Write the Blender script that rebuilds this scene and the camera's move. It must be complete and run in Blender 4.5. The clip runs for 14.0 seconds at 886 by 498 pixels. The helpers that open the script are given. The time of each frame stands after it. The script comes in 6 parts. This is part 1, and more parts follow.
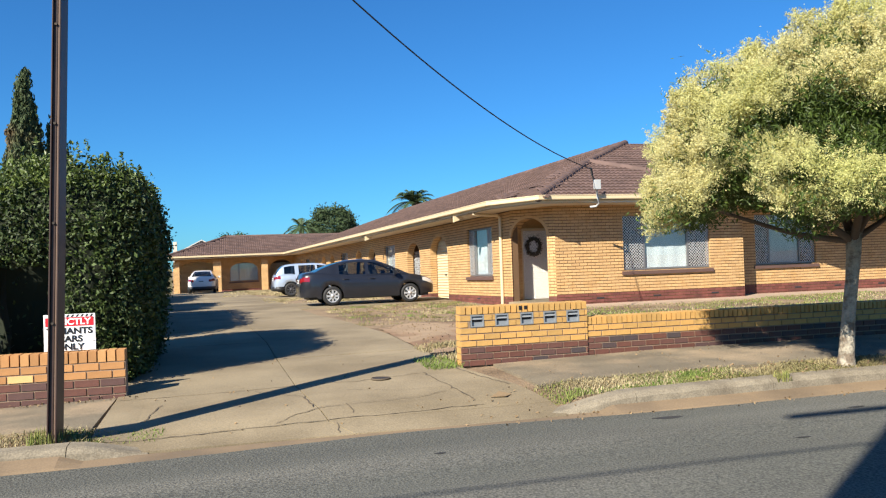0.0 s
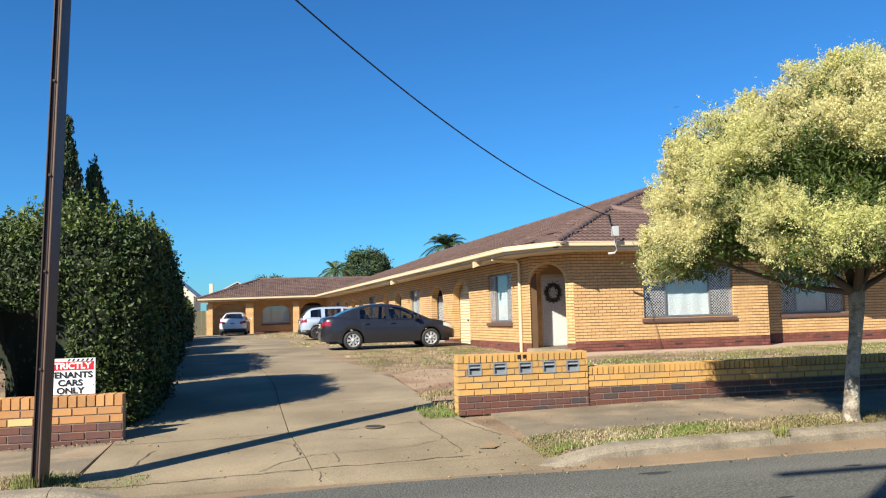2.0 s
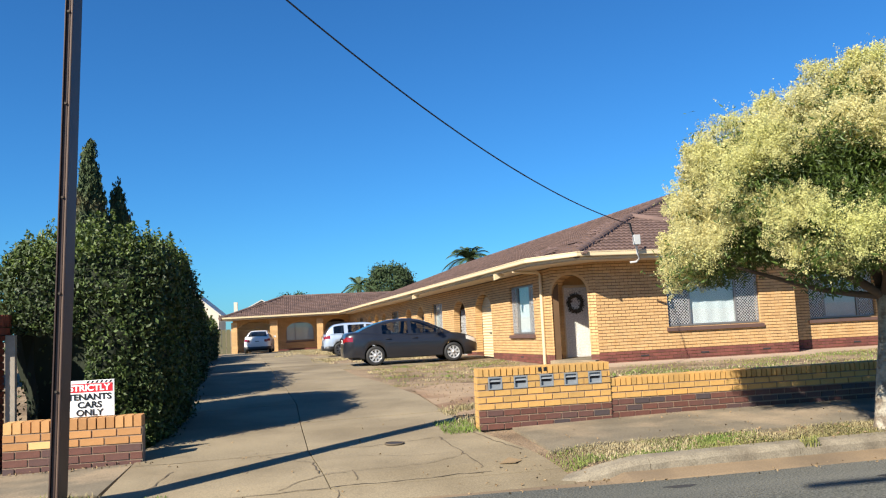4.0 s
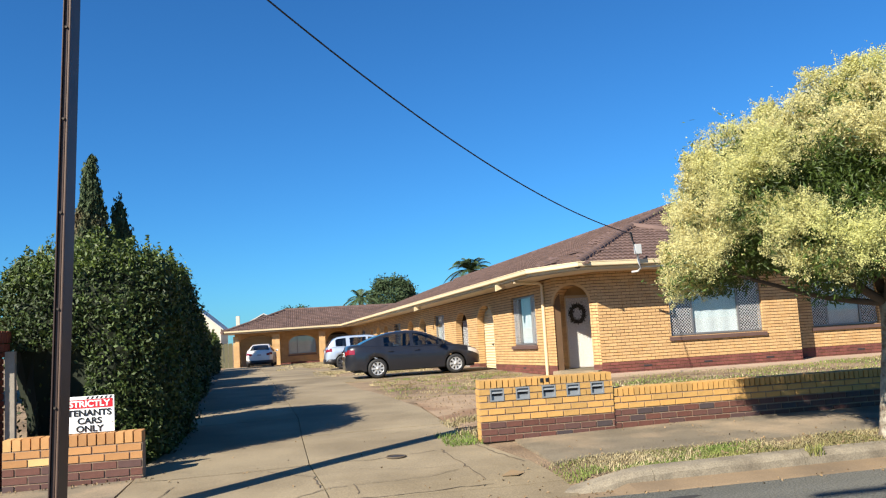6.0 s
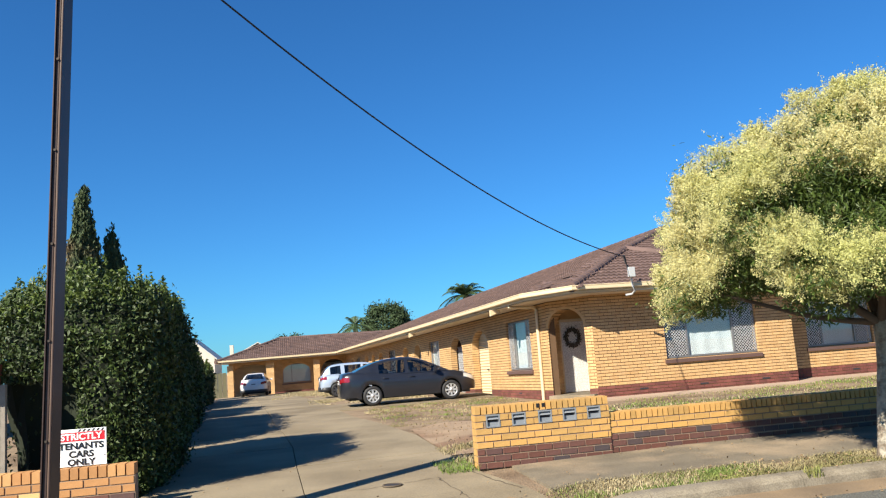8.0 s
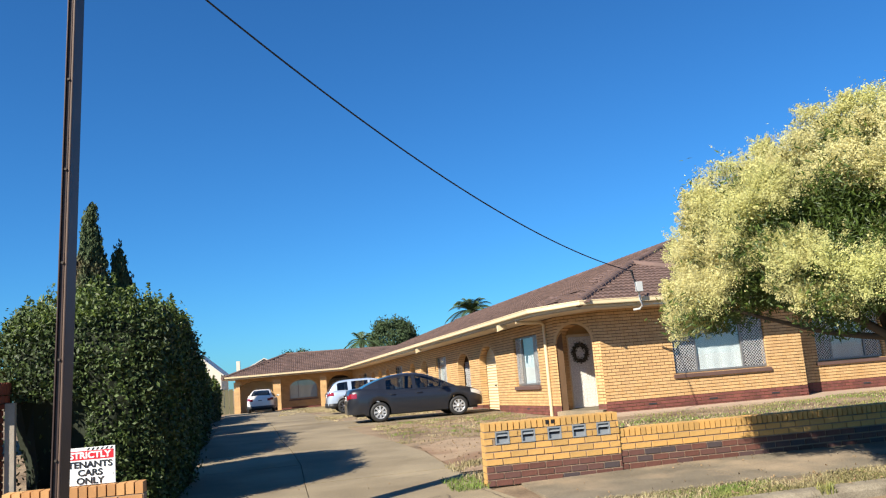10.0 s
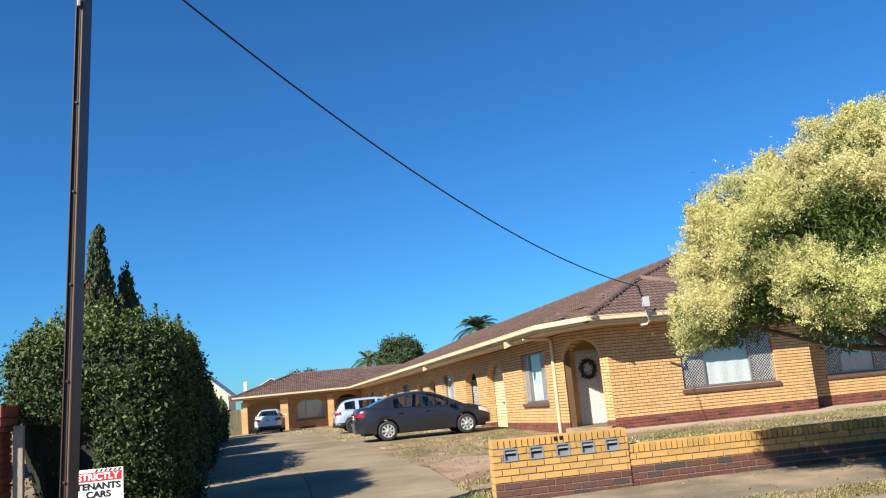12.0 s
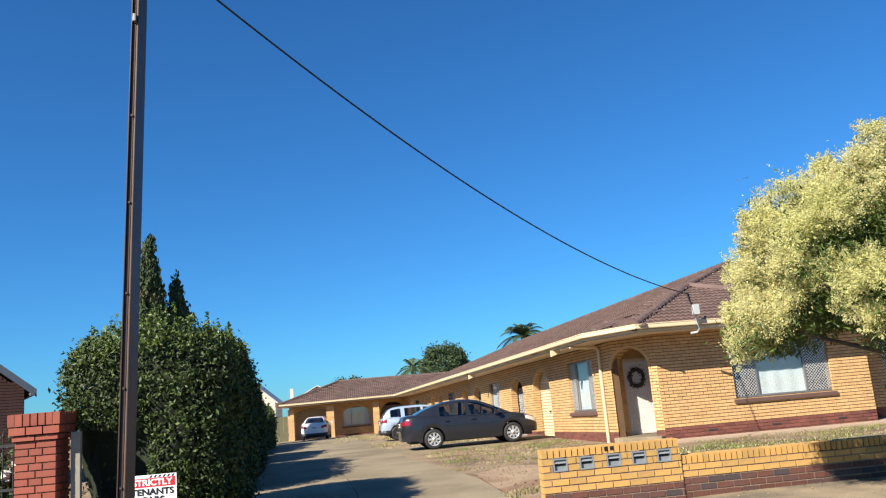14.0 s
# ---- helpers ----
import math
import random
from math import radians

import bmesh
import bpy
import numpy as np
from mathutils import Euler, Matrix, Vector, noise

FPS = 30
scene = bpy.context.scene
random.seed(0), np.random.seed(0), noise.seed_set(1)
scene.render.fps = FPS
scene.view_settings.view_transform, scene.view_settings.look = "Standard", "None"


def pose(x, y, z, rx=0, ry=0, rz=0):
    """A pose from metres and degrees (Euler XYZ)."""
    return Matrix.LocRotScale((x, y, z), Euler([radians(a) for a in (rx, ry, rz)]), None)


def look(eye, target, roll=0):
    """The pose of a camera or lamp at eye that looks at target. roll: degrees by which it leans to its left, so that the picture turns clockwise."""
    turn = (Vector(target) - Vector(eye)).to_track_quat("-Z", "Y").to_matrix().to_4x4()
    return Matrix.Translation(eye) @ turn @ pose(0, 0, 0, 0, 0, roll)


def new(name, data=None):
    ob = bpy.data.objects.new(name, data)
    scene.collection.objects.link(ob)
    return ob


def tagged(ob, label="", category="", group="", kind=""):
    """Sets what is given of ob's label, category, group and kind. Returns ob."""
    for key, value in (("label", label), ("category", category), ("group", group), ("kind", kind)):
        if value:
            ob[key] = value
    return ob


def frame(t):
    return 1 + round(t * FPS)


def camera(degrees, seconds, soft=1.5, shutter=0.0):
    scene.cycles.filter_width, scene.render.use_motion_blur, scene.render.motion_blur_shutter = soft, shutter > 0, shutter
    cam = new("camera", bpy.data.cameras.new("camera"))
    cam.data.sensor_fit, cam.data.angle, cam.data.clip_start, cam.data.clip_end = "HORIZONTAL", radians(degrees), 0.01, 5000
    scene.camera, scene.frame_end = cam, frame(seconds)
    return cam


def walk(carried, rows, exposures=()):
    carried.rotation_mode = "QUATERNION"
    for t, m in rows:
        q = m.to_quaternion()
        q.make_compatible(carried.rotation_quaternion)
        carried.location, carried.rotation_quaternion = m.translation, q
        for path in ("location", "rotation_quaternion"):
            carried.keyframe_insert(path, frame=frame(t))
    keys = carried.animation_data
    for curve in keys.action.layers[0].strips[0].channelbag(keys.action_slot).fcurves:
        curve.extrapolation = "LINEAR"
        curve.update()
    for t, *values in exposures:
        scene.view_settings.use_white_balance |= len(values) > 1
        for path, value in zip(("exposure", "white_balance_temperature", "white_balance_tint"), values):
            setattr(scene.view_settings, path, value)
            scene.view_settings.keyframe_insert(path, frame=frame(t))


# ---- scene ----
cam = camera(58.3, 14.0, soft=1.2)
PATH = [
    (0, (-0.055, -0.126, 1.639), (0.463, 1.805, 1.669), -1.9),
    (0.5, (0.017, -0.164, 1.644), (0.537, 1.767, 1.698), -2.2),
    (1, (0.118, -0.295, 1.652), (0.608, 1.642, 1.725), -2.2),
    (1.5, (0.286, -0.33, 1.683), (0.741, 1.616, 1.762), -2.4),
    (2, (0.483, -0.313, 1.693), (0.91, 1.636, 1.834), -1.4),
    (2.5, (0.566, -0.297, 1.681), (0.973, 1.655, 1.829), -1.8),
    (3, (0.587, -0.246, 1.689), (0.977, 1.709, 1.848), -2.2),
    (5.5, (0.609, -0.213, 1.69), (0.97, 1.745, 1.885), -3.0),
    (6, (0.625, -0.202, 1.689), (0.992, 1.753, 1.895), -3.3),
    (6.5, (0.611, -0.214, 1.69), (0.965, 1.742, 1.915), -3.6),
    (7, (0.634, -0.204, 1.688), (1.002, 1.747, 1.93), -3.5),
    (7.5, (0.635, -0.184, 1.69), (1.015, 1.763, 1.946), -4.0),
    (8, (0.633, -0.194, 1.69), (1.018, 1.75, 1.959), -4.2),
    (8.2, (0.648, -0.196, 1.696), (1.038, 1.746, 1.97), -4.4),
    (10.5, (0.597, -0.194, 1.713), (0.96, 1.746, 2.038), -4.7),
    (11, (0.603, -0.206, 1.713), (0.953, 1.732, 2.057), -5.2),
    (11.5, (0.607, -0.199, 1.71), (0.967, 1.738, 2.056), -5.1),
    (12, (0.602, -0.212, 1.702), (0.962, 1.724, 2.054), -5.1),
    (12.5, (0.613, -0.199, 1.705), (0.982, 1.734, 2.063), -5.3),
    (13, (0.61, -0.208, 1.71), (0.973, 1.725, 2.074), -5.3),
    (13.5, (0.585, -0.208, 1.71), (0.909, 1.73, 2.083), -5.2),
    (14, (0.551, -0.181, 1.717), (0.804, 1.766, 2.097), -4.8),
]
walk(cam, [(t, look(eye, target, roll)) for t, eye, target, roll in PATH])

# ---- sky, sun ----
SUN_EL = radians(36.0)
SUN_TO = Vector((0.78 * math.cos(SUN_EL), 0.626 * math.cos(SUN_EL), -math.sin(SUN_EL)))
world = bpy.data.worlds.new("sky")
scene.world = world
world.use_nodes = True
wn = world.node_tree
sky = wn.nodes.new("ShaderNodeTexSky")
sky.sky_type, sky.sun_disc = "NISHITA", False
sky.sun_elevation, sky.sun_rotation = SUN_EL, math.atan2(-0.78, -0.626)
sky.air_density, sky.dust_density, sky.ozone_density = 1.0, 0.15, 6.0
tint = wn.nodes.new("ShaderNodeMix")
tint.data_type, tint.blend_type = "RGBA", "MULTIPLY"
tint.inputs[0].default_value = 1.0
tint.inputs[7].default_value = (0.37, 0.93, 1.335, 1)
wn.links.new(sky.outputs[0], tint.inputs[6])
wn.links.new(tint.outputs[2], wn.nodes["Background"].inputs[0])
wn.nodes["Background"].inputs[1].default_value = 0.05
sun = new("sun", bpy.data.lights.new("sun", "SUN"))
sun.data.energy, sun.data.angle, sun.data.color = 5.0, radians(0.53), (1.0, 0.93, 0.8)
sun.matrix_world = look((0, 0, 30), Vector((0, 0, 30)) + SUN_TO)
scene.view_settings.exposure = 1.11


# ---- materials ----
def mat(name, col, rough=0.7, metal=0.0, vary=0.15, scale=3.0, fine=70.0, bump=0.25, dist=0.004, per="", rnd=0.12, col2=None, mix=0.5, cut=(0.45, 0.65), coat=0.0, sub=0.0, grain=1.6, stretch=None):
    """Colour with stains at two scales, a piece-by-piece shift and a fine relief."""
    m = bpy.data.materials.new(name)
    m.use_nodes = True
    nt = m.node_tree
    n, link = nt.nodes, nt.links.new
    b = n["Principled BSDF"]
    b.inputs["Roughness"].default_value, b.inputs["Metallic"].default_value = rough, metal
    b.inputs["Coat Weight"].default_value = coat
    tc = n.new("ShaderNodeTexCoord")
    a, f = n.new("ShaderNodeTexNoise"), n.new("ShaderNodeTexNoise")
    a.inputs["Scale"].default_value, f.inputs["Scale"].default_value = scale, fine
    a.inputs["Detail"].default_value, f.inputs["Detail"].default_value = 6, 4
    wide = tc.outputs["Object"]
    if stretch:
        mp = n.new("ShaderNodeMapping")
        mp.inputs["Scale"].default_value = stretch
        link(wide, mp.inputs["Vector"])
        wide = mp.outputs[0]
    link(wide, a.inputs["Vector"])
    link(tc.outputs["Object"], f.inputs["Vector"])

    def calc(op, p, q):
        c = n.new("ShaderNodeMath")
        c.operation = op
        for k, v in enumerate((p, q)):
            if isinstance(v, (int, float)):
                c.inputs[k].default_value = v
            else:
                link(v, c.inputs[k])
        return c.outputs[0]

    val = calc("ADD", calc("MULTIPLY", calc("SUBTRACT", a.outputs[0], 0.5), 2.2 * vary), calc("MULTIPLY", calc("SUBTRACT", f.outputs[0], 0.5), grain * vary))
    if per:
        src = n.new("ShaderNodeObjectInfo").outputs["Random"] if per == "object" else n.new("ShaderNodeNewGeometry").outputs["Random Per Island"]
        val = calc("ADD", val, calc("MULTIPLY", calc("SUBTRACT", src, 0.5), 2 * rnd))
    hsv = n.new("ShaderNodeHueSaturation")
    link(calc("ADD", val, 1.0), hsv.inputs["Value"])
    if col2:
        mx, rp = n.new("ShaderNodeMix"), n.new("ShaderNodeMapRange")
        mx.data_type = "RGBA"
        g = n.new("ShaderNodeTexNoise")
        g.inputs["Scale"].default_value, g.inputs["Detail"].default_value = scale * 0.45, 8
        link(wide, g.inputs["Vector"])
        rp.inputs["From Min"].default_value, rp.inputs["From Max"].default_value, rp.inputs["To Max"].default_value = cut[0], cut[1], mix
        link(src if per and mix >= 1.0 else g.outputs[0], rp.inputs[0])
        link(rp.outputs[0], mx.inputs[0])
        mx.inputs[6].default_value, mx.inputs[7].default_value = (*col, 1), (*col2, 1)
        link(mx.outputs[2], hsv.inputs["Color"])
    else:
        hsv.inputs["Color"].default_value = (*col, 1)
    link(hsv.outputs[0], b.inputs["Base Color"])
    if bump:
        bp = n.new("ShaderNodeBump")
        bp.inputs["Strength"].default_value, bp.inputs["Distance"].default_value = bump, dist
        link(calc("ADD", f.outputs[0], a.outputs[0]), bp.inputs["Height"])
        link(bp.outputs[0], b.inputs["Normal"])
    if sub:
        add, tr = n.new("ShaderNodeMixShader"), n.new("ShaderNodeBsdfTranslucent")
        link(hsv.outputs[0], tr.inputs[0])
        add.inputs[0].default_value = sub
        link(b.outputs[0], add.inputs[1])
        link(tr.outputs[0], add.inputs[2])
        link(add.outputs[0], n["Material Output"].inputs[0])
    return m


def glass(name, tint):
    """A pane: clear, with the gloss of real glass."""
    m = bpy.data.materials.new(name)
    m.use_nodes = True
    n, link = m.node_tree.nodes, m.node_tree.links.new
    n.remove(n["Principled BSDF"])
    t, g, f, x = n.new("ShaderNodeBsdfTransparent"), n.new("ShaderNodeBsdfGlossy"), n.new("ShaderNodeLayerWeight"), n.new("ShaderNodeMixShader")
    t.inputs[0].default_value = (*tint, 1)
    g.inputs["Roughness"].default_value = 0.02
    f.inputs[0].default_value = 0.5
    pw, ma = n.new("ShaderNodeMath"), n.new("ShaderNodeMath")
    pw.operation, ma.operation = "POWER", "MULTIPLY_ADD"
    pw.inputs[1].default_value, ma.inputs[1].default_value, ma.inputs[2].default_value = 5.0, 0.92, 0.08
    link(f.outputs["Facing"], pw.inputs[0])
    link(pw.outputs[0], ma.inputs[0])
    link(ma.outputs[0], x.inputs[0])
    link(t.outputs[0], x.inputs[1])
    link(g.outputs[0], x.inputs[2])
    link(x.outputs[0], n["Material Output"].inputs[0])
    return m


YELLOW = (0.52, 0.325, 0.148)
m_brick = mat("cream_brick", YELLOW, 0.8, vary=0.10, scale=9, fine=90, bump=0.5, per="island", rnd=0.10, col2=(0.482, 0.275, 0.103), mix=0.6)
m_brick_one = mat("cream_brick_single", YELLOW, 0.8, vary=0.10, scale=9, fine=90, bump=0.5, per="object", rnd=0.10, col2=(0.482, 0.275, 0.103), mix=0.6)
m_fence_brick = mat("fence_brick", (0.494, 0.288, 0.0903), 0.8, vary=0.2, scale=12, fine=90, bump=0.6, per="object", rnd=0.2, col2=(0.447, 0.241, 0.0688), mix=1.0, cut=(0.3, 1.0), grain=2.2)
m_orange_brick = mat("orange_fence_brick", (0.413, 0.202, 0.0731), 0.8, vary=0.15, scale=12, fine=90, bump=0.6, per="object", rnd=0.16, col2=(0.568, 0.361, 0.146), mix=1.0, cut=(0.75, 1.0), grain=2.2)
m_dark_brick = mat("purple_brick", (0.133, 0.0499, 0.0344), 0.75, vary=0.35, scale=9, fine=80, bump=0.6, per="object", rnd=0.3, col2=(0.043, 0.031, 0.0318), mix=1.0, cut=(0.35, 0.95), grain=2.5)
m_plinth = mat("plinth_brick", (0.163, 0.0516, 0.0387), 0.8, vary=0.25, scale=5, fine=80, bump=0.5, per="island", rnd=0.2, col2=(0.103, 0.0344, 0.0301), mix=0.7)
m_red_brick = mat("red_brick", (0.258, 0.0645, 0.0387), 0.8, vary=0.15, scale=10, fine=90, bump=0.5, per="object", rnd=0.14)
m_mortar = mat("mortar", (0.129, 0.0731, 0.0361), 0.95, vary=0.2, bump=0.5)
m_mortar_dark = mat("grey_mortar", (0.232, 0.163, 0.112), 0.95, vary=0.25, bump=0.5)
m_tile = mat("roof_tile", (0.107, 0.0654, 0.0533), 0.8, vary=0.25, scale=1.2, fine=40, bump=0.4, per="island", rnd=0.2, col2=(0.138, 0.086, 0.0714), mix=0.6)
m_tile_one = mat("roof_tile_single", (0.107, 0.0654, 0.0533), 0.8, vary=0.25, scale=1.2, fine=40, bump=0.4, per="object", rnd=0.2, col2=(0.138, 0.086, 0.0714), mix=0.6)
m_cream = mat("cream_paint", (0.619, 0.499, 0.31), 0.5, vary=0.08, scale=2, bump=0.1)
m_soffit = mat("soffit_paint", (0.568, 0.482, 0.361), 0.7, vary=0.06, scale=2, bump=0.1)
m_white = mat("white_paint", (0.80, 0.78, 0.73), 0.5, vary=0.08, scale=5, bump=0.3)
m_frame = mat("grey_aluminium", (0.258, 0.249, 0.241), 0.4, metal=0.6, vary=0.1, bump=0.05)
m_mesh = mat("security_mesh", (0.62, 0.62, 0.62), 0.45, metal=0.3, vary=0.1, bump=0.05)
m_sill = mat("brown_sill", (0.112, 0.0645, 0.0516), 0.5, vary=0.2, bump=0.2)
m_curtain = mat("pale_curtain", (0.56, 0.60, 0.62), 0.9, vary=0.10, scale=1.5, fine=20, bump=0.4, dist=0.02)
# Near-black, standing for the shade in unlit rooms, vents and mail slots.
m_room = mat("unlit_black", (0.0258, 0.0258, 0.0301), 0.9, vary=0.2, bump=0)
m_glass = glass("window_glass", (0.9, 0.93, 0.93))
m_car_glass = glass("tinted_glass", (0.34, 0.36, 0.36))
m_asphalt = mat("asphalt", (0.0869, 0.086, 0.0714), 0.9, vary=0.26, scale=1.6, fine=52, bump=1.0, dist=0.014, col2=(0.133, 0.126, 0.105), mix=0.95, grain=13, stretch=(0.12, 1.0, 1.0))
m_patch = mat("dark_patch", (0.0258, 0.0241, 0.0232), 0.9, vary=0.3, bump=0.6)
m_concrete = mat("concrete", (0.245, 0.194, 0.12), 0.9, vary=0.25, scale=1.1, fine=60, bump=0.5, per="object", rnd=0.07, col2=(0.168, 0.129, 0.0757), mix=0.9, cut=(0.42, 0.6), grain=4.6)
m_path = mat("footpath", (0.15, 0.122, 0.0817), 0.95, vary=0.4, scale=2.2, fine=70, bump=0.7, per="object", rnd=0.08, col2=(0.249, 0.189, 0.12), mix=0.9, cut=(0.48, 0.62), grain=4.2)
m_kerb = mat("kerb_concrete", (0.215, 0.181, 0.129), 0.9, vary=0.4, scale=4, fine=60, bump=0.5, dist=0.006, per="object", rnd=0.05, col2=(0.129, 0.103, 0.0714), mix=0.95, grain=3.5)
m_gutter = mat("dusty_gutter", (0.202, 0.142, 0.0843), 0.95, vary=0.2, scale=2, fine=60, bump=0.3, dist=0.003, col2=(0.138, 0.0989, 0.0619), mix=0.9, grain=3.0)
m_dirt = mat("dirt", (0.249, 0.176, 0.107), 1.0, vary=0.28, scale=1.6, fine=34, bump=1.0, dist=0.03, col2=(0.146, 0.0963, 0.0568), mix=0.9, cut=(0.47, 0.6), grain=4.0)
m_red_dirt = mat("red_dirt", (0.305, 0.215, 0.135), 1.0, vary=0.25, scale=2, fine=50, bump=0.9, dist=0.02, col2=(0.189, 0.103, 0.0559), mix=0.8)
m_dry = mat("dry_grass", (0.40, 0.33, 0.19), 0.9, vary=0.2, scale=1.5, per="island", rnd=0.3, bump=0, col2=(0.198, 0.172, 0.0688), mix=0.9, sub=0.2)
m_green = mat("green_grass", (0.155, 0.215, 0.045), 0.9, vary=0.2, scale=1.5, per="island", rnd=0.35, bump=0, col2=(0.284, 0.258, 0.086), mix=0.8, sub=0.25)
m_litter = mat("dry_leaves", (0.215, 0.146, 0.0774), 0.9, vary=0.2, per="island", rnd=0.35, bump=0)
m_hedge = mat("hedge_leaf", (0.0361, 0.0585, 0.00946), 0.62, vary=0.25, scale=2.0, per="island", rnd=0.45, bump=0, col2=(0.055, 0.086, 0.0129), mix=0.9, sub=0.06)
m_shoot = mat("hedge_shoot", (0.0989, 0.138, 0.0241), 0.45, vary=0.2, scale=2.0, per="island", rnd=0.35, bump=0, sub=0.2)
# Near-black, shade put into colour for the insides of hedges and cypresses.
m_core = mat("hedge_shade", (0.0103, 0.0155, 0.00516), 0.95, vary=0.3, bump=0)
m_bloom = mat("pale_bloom", (0.636, 0.585, 0.284), 0.9, vary=0.10, scale=1.3, per="island", rnd=0.10, bump=0, col2=(0.55, 0.55, 0.206), mix=0.9, sub=0.35)
m_leaf = mat("green_leaf", (0.0731, 0.112, 0.0206), 0.5, vary=0.25, scale=1.3, per="island", rnd=0.4, bump=0, sub=0.3)
m_bark = mat("pale_bark", (0.31, 0.275, 0.215), 0.95, vary=0.45, scale=16, fine=40, bump=1.0, dist=0.02, col2=(0.138, 0.103, 0.0731), mix=0.9, cut=(0.5, 0.62))
m_dark_bark = mat("dark_bark", (0.103, 0.0731, 0.0516), 0.95, vary=0.3, bump=0.8)
m_cypress = mat("cypress_leaf", (0.0516, 0.0774, 0.0258), 0.8, vary=0.3, scale=0.6, per="island", rnd=0.4, bump=0, col2=(0.129, 0.0731, 0.0344), mix=0.85, cut=(0.52, 0.6))
m_far_leaf = mat("far_leaf", (0.0361, 0.0619, 0.0189), 0.8, vary=0.3, per="island", rnd=0.4, bump=0)
m_palm = mat("palm_leaf", (0.0387, 0.0645, 0.0189), 0.6, vary=0.3, per="island", rnd=0.3, bump=0)
m_pole = mat("brown_steel", (0.043, 0.0232, 0.0181), 0.55, metal=0.2, vary=0.25, scale=4, bump=0.3, col2=(0.0645, 0.037, 0.0275), mix=0.6)
m_pole_in = mat("grey_brown_concrete", (0.12, 0.086, 0.0645), 0.9, vary=0.2, scale=4, bump=0.5)
m_black = mat("black_rubber", (0.018, 0.018, 0.019), 0.7, vary=0.2, bump=0.1)
m_iron = mat("cast_iron", (0.0602, 0.0473, 0.0361), 0.6, metal=0.4, vary=0.3, bump=0.5)
m_sign = mat("sign_white", (0.82, 0.82, 0.80), 0.35, vary=0.05, bump=0)
m_sign_red = mat("sign_red", (0.55, 0.02, 0.03), 0.35, vary=0.05, bump=0)
m_ink = mat("sign_ink", (0.012, 0.012, 0.014), 0.4, vary=0.05, bump=0)
m_post = mat("weathered_wood", (0.258, 0.224, 0.181), 0.9, vary=0.3, scale=8, bump=0.6)
m_box = mat("grey_steel_letterbox", (0.232, 0.249, 0.267), 0.45, metal=0.2, vary=0.12, bump=0.05)
m_fuse = mat("grey_plastic", (0.42, 0.43, 0.42), 0.5, vary=0.05, bump=0.05)
m_wreath = mat("wreath_twigs", (0.0602, 0.0516, 0.0387), 0.9, vary=0.4, per="island", rnd=0.5, bump=0)
m_farhouse = mat("pale_render", (0.568, 0.516, 0.43), 0.8, vary=0.08, bump=0.1)
m_corrugated = mat("pale_iron_roof", (0.473, 0.456, 0.421), 0.6, vary=0.1, bump=0.1)
# Olive darkened to include the shade of hedge and trees on the fence.
m_fence = mat("olive_iron_with_shade", (0.10, 0.098, 0.055), 0.6, vary=0.1, bump=0.1)
m_petal = mat("white_petal", (0.8, 0.76, 0.66), 0.7, vary=0.1, bump=0)


# ---- mesh building ----
class Geo:
    """Points and faces gathered for one mesh."""

    def __init__(self):
        self.v, self.f = [], []

    def add(self, pts, faces):
        k = len(self.v)
        self.v += [tuple(p) for p in pts]
        self.f += [tuple(k + i for i in q) for q in faces]

    def box(self, a0, a1, b0, b1, c0, c1, at=None):
        pts = [(a, b, c) for c in (c0, c1) for b in (b0, b1) for a in (a0, a1)]
        self.add([at(*p) for p in pts] if at else pts, ((0, 2, 3, 1), (4, 5, 7, 6), (0, 1, 5, 4), (2, 6, 7, 3), (0, 4, 6, 2), (1, 3, 7, 5)))

    def tube(self, pts, radii, sides=8, cap=True):
        pts = [Vector(p) for p in pts]
        k, rings = len(self.v), []
        for i, p in enumerate(pts):
            way = (pts[min(i + 1, len(pts) - 1)] - pts[max(i - 1, 0)]).normalized()
            side = way.cross(Vector((0, 0, 1)) if abs(way.z) < 0.9 else Vector((1, 0, 0))).normalized()
            up = side.cross(way)
            r = radii[i] if isinstance(radii, (list, tuple)) else radii
            rings.append([p + r * (math.cos(a) * side + math.sin(a) * up) for a in (2 * math.pi * j / sides for j in range(sides))])
        faces = [(i * sides + j, i * sides + (j + 1) % sides, (i + 1) * sides + (j + 1) % sides, (i + 1) * sides + j) for i in range(len(pts) - 1) for j in range(sides)]
        if cap:
            faces += [tuple(range(sides)), tuple((len(pts) - 1) * sides + j for j in range(sides))]
        self.add([p for ring in rings for p in ring], faces)

    def grid(self, rows):
        w = len(rows[0])
        self.add([p for r in rows for p in r], [(i * w + j, i * w + j + 1, (i + 1) * w + j + 1, (i + 1) * w + j) for i in range(len(rows) - 1) for j in range(w - 1)])

    def prism(self, pts, at0, at1):
        """A flat outline given in two numbers, swept between two maps to space."""
        n = len(pts)
        self.add([at0(*p) for p in pts] + [at1(*p) for p in pts], [tuple(range(n)), tuple(range(2 * n - 1, n - 1, -1))] + [(i, (i + 1) % n, n + (i + 1) % n, n + i) for i in range(n)])

    def mesh(self, name, material, smooth=False):
        me = bpy.data.meshes.new(name)
        me.from_pydata(self.v, [], self.f)
        if smooth:
            me.polygons.foreach_set("use_smooth", [True] * len(self.f))
        me.materials.append(material)
        me.update()
        return me


def thing(name, at, label, category, group="", kind=""):
    ob = new(name)
    ob.location = at
    ob.empty_display_size = 0.1
    return tagged(ob, label, category, group, kind)


